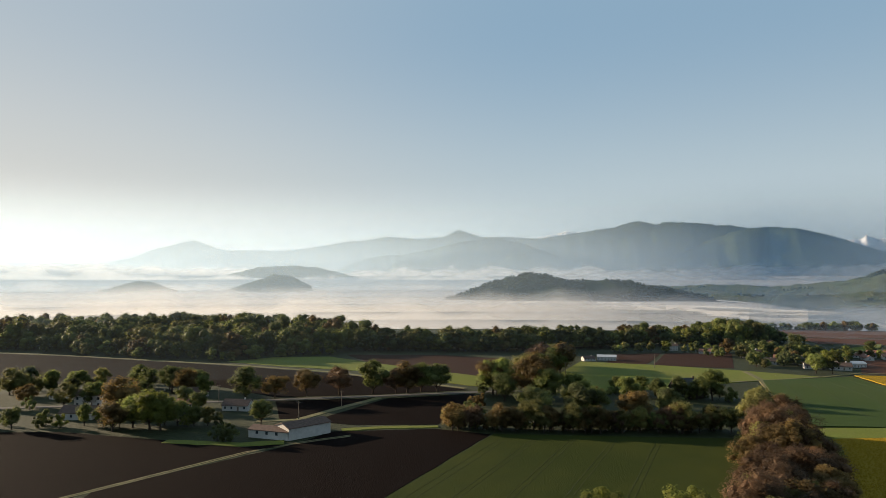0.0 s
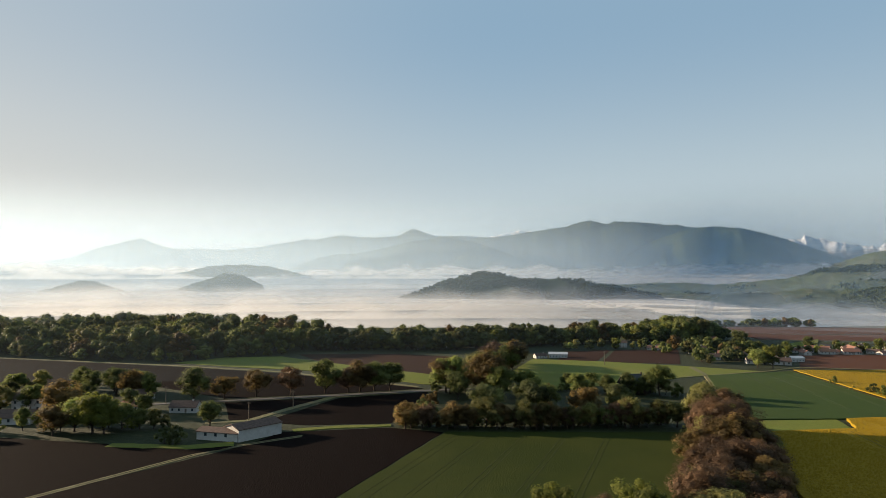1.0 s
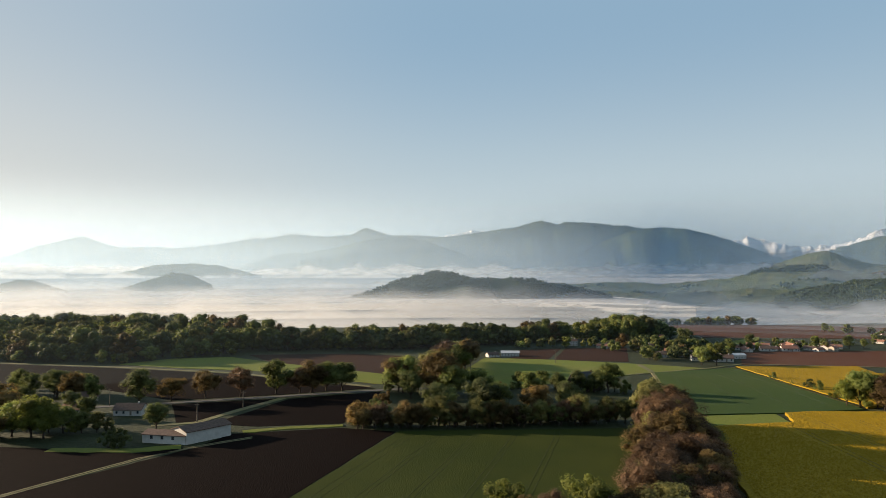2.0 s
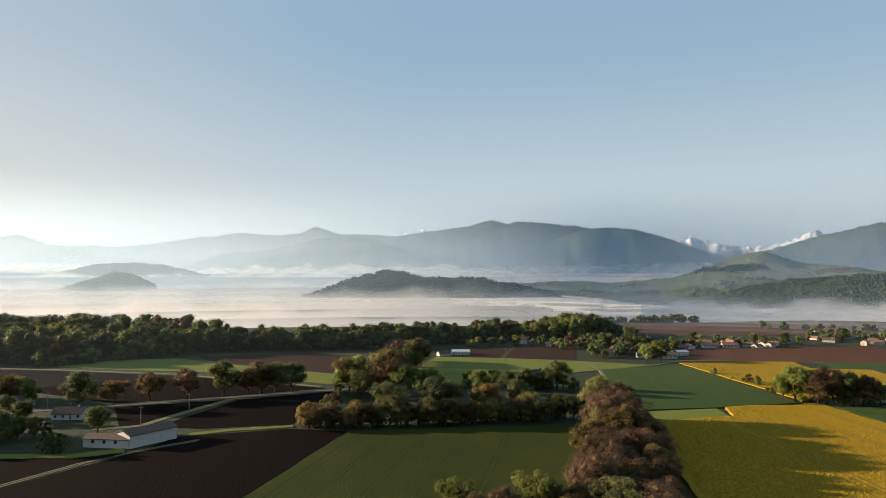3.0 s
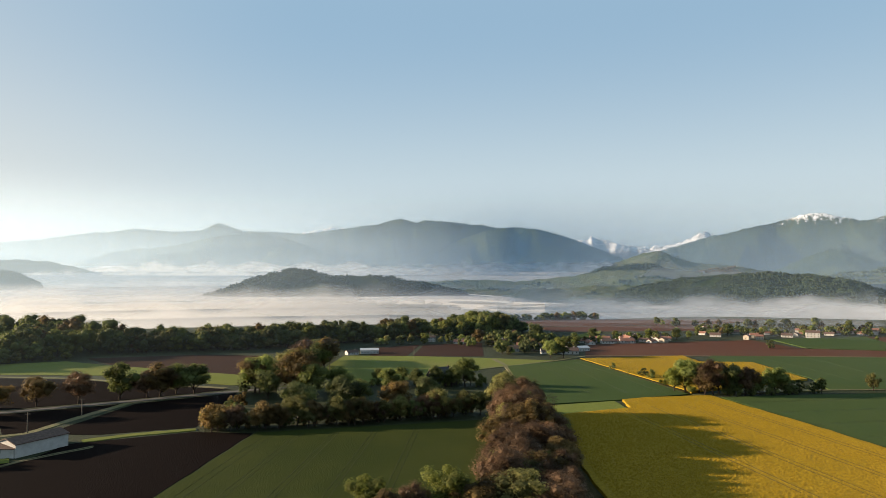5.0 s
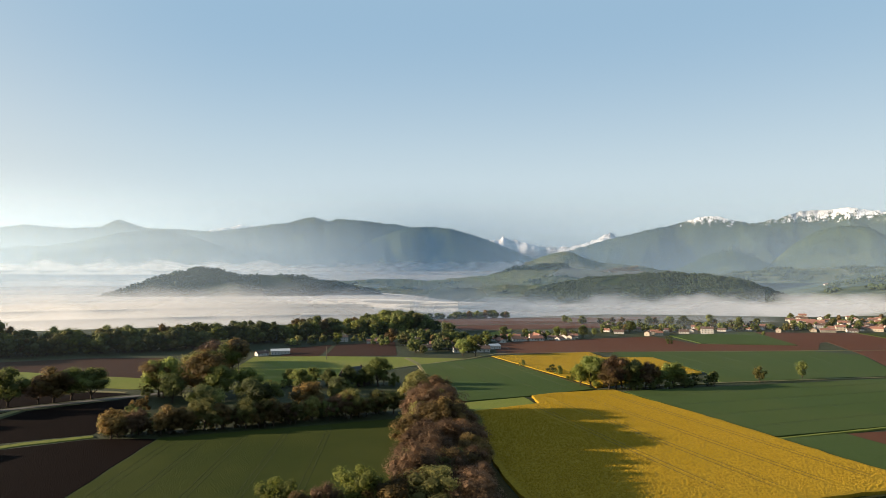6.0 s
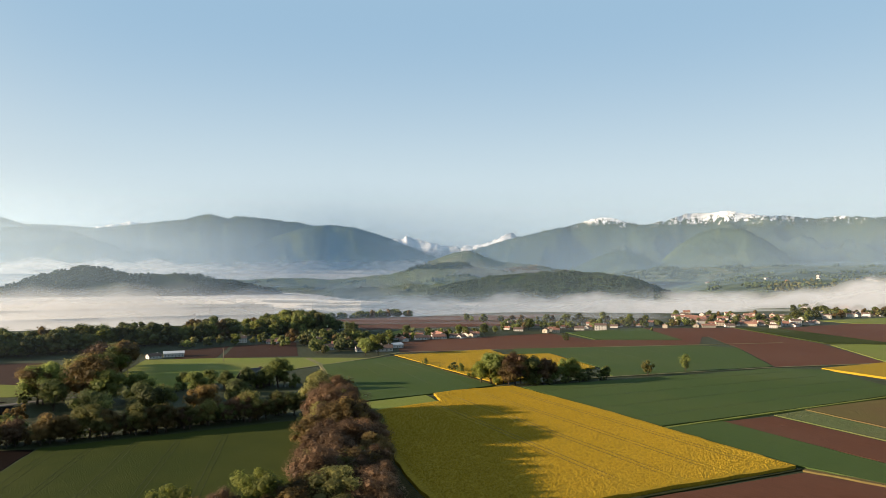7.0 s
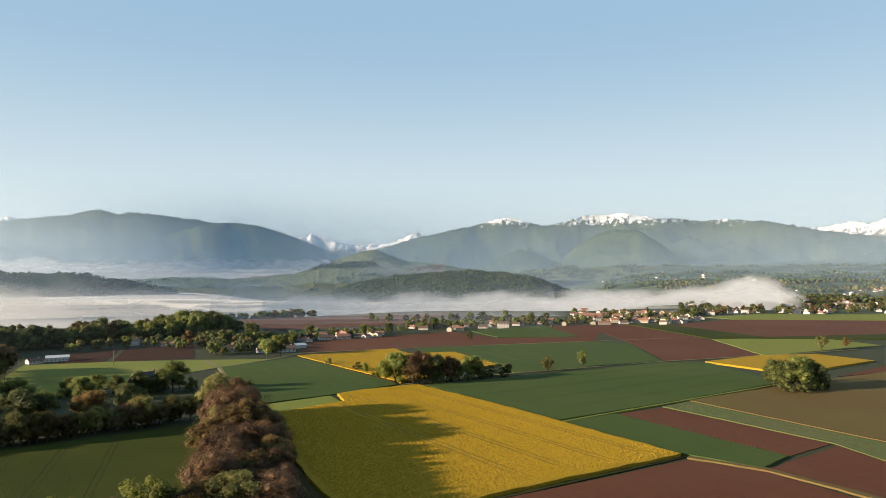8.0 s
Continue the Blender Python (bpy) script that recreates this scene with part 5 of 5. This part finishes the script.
settle([(561, 407, H_FARM, 0.88), (557, 387, H_LONG, 0.6), (562, 377, H_LONG, 0.6), (624, 403, H_RED, 0.94), (615, 383, H_RED, 1.0), (637, 387, H_RED, 1.0), (619, 366, H_RED2, 0.76), (648, 372, H_LONG, 0.72), (635, 348, H_RED, 1.1), (654, 345, H_FARM, 0.94), (672, 341, H_RED, 0.96), (590, 392, H_RED, 0.8), (600, 375, H_BROWN, 0.8)], "at the village edge")
settle([(635, 335, H_RED, 0.73), (695, 346, H_RED, 0.79), (828, 407, H_LONG, 0.6), (847, 390, H_FARM, 0.95), (846, 376, H_RED, 0.94), (869, 371, H_LONG, 0.6), (879, 362, H_RED, 0.73), (963, 376, H_RED2, 0.93), (901, 343, H_RED, 1.1), (889, 321, H_FARM, 1.1)], "at the town edge")
settle([(1044, 362, H_RED2, 1.1), (888, 307, H_RED, 1.0), (949, 315, H_RED, 1.0), (1093, 362, H_LONG, 0.63), (945, 302, H_RED, 1.1), (1135, 348, H_FARM, 1.0), (1088, 323, H_RED2, 1.1), (1231, 362, H_RED, 0.98), (1355, 430, H_RED, 1.1), (1371, 450, H_RED, 1.1), (1320, 397, H_BROWN, 0.98)], "in the town")


def hamlet(az0, az1, d0, d1, count, gap, kinds, where, sizes):
    """Houses side by side along a village street, none in a field."""
    made = []
    for _ in range(count * 12):
        az, d = HR.uniform(az0, az1), HR.uniform(d0, d1)
        x, y = spread(az, d)
        if len(made) < count and not in_field(x, y) and all(math.hypot(x - p, y - q) > gap for p, q in made):
            made.append((x, y))
            build(HR.choice(kinds), x, y, -az + HR.choice((0, 0, 0, 90)) + HR.uniform(-22, 22), where, HR.uniform(*sizes))


LOW = (H_RED, H_RED, H_BROWN, H_BROWN, H_RED2, H_LONG, H_FARM)
hamlet(24.5, 30.5, 435, 500, 9, 13, (H_RED, H_BROWN, H_BROWN, H_FARM), "in the hamlet", (0.6, 0.8))
hamlet(31, 38.5, 478, 540, 11, 13, LOW, "in the village", (0.55, 0.75))
hamlet(40, 53, 585, 690, 16, 18, LOW, "beside village fields", (0.45, 0.65))
hamlet(53.5, 63, 680, 880, 56, 12, LOW, "at the village edge", (0.5, 0.72))
hamlet(62.5, 72.5, 840, 1260, 60, 16, LOW, "at the town edge", (0.6, 0.85))
COMMON = (H_RED, H_RED, H_RED2, H_BROWN, H_FARM)
for k in range(48):
    az, d = HR.uniform(69, 80), HR.uniform(1000, 1750)
    x, y = spread(az, d)
    build(HR.choice(COMMON), x, y, HR.uniform(-60, 60), "in the distant town", HR.uniform(0.65, 0.95))
for k in range(10):
    x, y = spread(HR.uniform(56, 74), HR.uniform(1900, 2500))
    build(HR.choice(COMMON), x, y, HR.uniform(-60, 60), "on a far slope", 1.0)

# the white barn with its lower wing and lean-to
barn = tagged(new("barn"), "long white rendered barn with a brown tiled roof", "barn")
barn.matrix_world = pose(-45.3, 222.3, 0.1, 0, 0, 45)
wall_bm = bmesh.new()
hl, hw, eave, rise = 7.8, 4.0, 3.5, 1.2
v = {}
for i, x in enumerate((-hl, hl)):
    for j, (y, z) in enumerate(((-hw, -0.3), (hw, -0.3), (hw, eave), (0, eave + rise), (-hw, eave))):
        v[i, j] = wall_bm.verts.new((x, y, z))
wall_bm.faces.new([v[0, j] for j in range(5)])
wall_bm.faces.new([v[1, j] for j in (4, 3, 2, 1, 0)])
wall_bm.faces.new((v[0, 0], v[1, 0], v[1, 4], v[0, 4]))
wall_bm.faces.new((v[0, 2], v[1, 2], v[1, 1], v[0, 1]))
part("wall", wall_bm, M_WHITE, barn)


def gable_roof(hl, hw, eave, rise, over, th, material, parent, matrix):
    bm = bmesh.new()
    slope = rise / hw
    prof = [(-hw - over, eave - over * slope), (0, eave + rise), (hw + over, eave - over * slope)]
    rows = [[bm.verts.new((x, y, z + 0.02)) for y, z in prof] + [bm.verts.new((x, y, z + th)) for y, z in prof] for x in (-hl - over, hl + over)]
    a, b = rows
    for i, j in ((0, 1), (1, 2)):
        for f in ((a[i], a[j], b[j], b[i]), (a[i + 3], b[i + 3], b[j + 3], a[j + 3]), (a[i], a[i + 3], a[j + 3], a[j]), (b[i], b[j], b[j + 3], b[i + 3])):
            bm.faces.new(f)
    bm.faces.new((a[0], b[0], b[3], a[3]))
    bm.faces.new((a[2], a[5], b[5], b[2]))
    ob = part("roof", bm, material, parent)
    ob.matrix_basis = matrix
    return ob


gable_roof(hl, hw, eave, rise, 0.3, 0.25, M_OLDTILE, barn, Matrix())
wing = bmesh.new()
box(wing, -7.2, -3.0, -0.3, 7.2, 3.0, 2.4)
wing_ob = part("wing", wing, M_WHITE, barn)
wing_ob.matrix_basis = pose(-45.3, 222.3, 0.1, 0, 0, 45).inverted() @ pose(-54.2, 219.4, 0.1, 0, 0, -20)
gable_roof(7.2, 3.0, 2.4, 0.9, 0.3, 0.2, M_OLDTILE, barn, wing_ob.matrix_basis)
for k in range(3):
    bm = bmesh.new()
    box(bm, -4.5 + 3.6 * k, -3.05, 1.2, -3.6 + 3.6 * k, -2.95, 2.2)
    part("window", bm, M_WINDOW, barn).matrix_basis = wing_ob.matrix_basis
bm = bmesh.new()
box(bm, -7.9, -1.2, 0, -7.75, 1.2, 2.9)
part("door", bm, M_WOOD, barn, "grey wooden barn door")

# poles along the lane and in the meadow
for x, y, h in ((-52, 247, 6.5), (-40, 270, 6.5), (62, 350, 8), (118, 385, 8), (-92, 282, 7)):
    pole = tagged(new("utility_pole"), "slim grey wooden utility pole", "pole", "utility poles")
    pole.location = (x, y, 0)
    pv, pf = [], []
    tube(pv, pf, [(0, 0, -0.3), (0, 0, h * 0.5), (0, 0, h)], [0.17, 0.15, 0.12], 8)
    mesh_ob("post", pv, pf, M_WOOD, pole)
    bm = bmesh.new()
    box(bm, -0.8, -0.06, h - 0.6, 0.8, 0.06, h - 0.45)
    part("crossarm", bm, M_WOOD, pole)

# the patterns for trees and houses are not part of the place
for kind in [k for row in KINDS for k in row] + SHRUBS + FARKINDS + list(H_LABEL):
    for o in (*kind.children_recursive, kind):
        bpy.data.objects.remove(o)
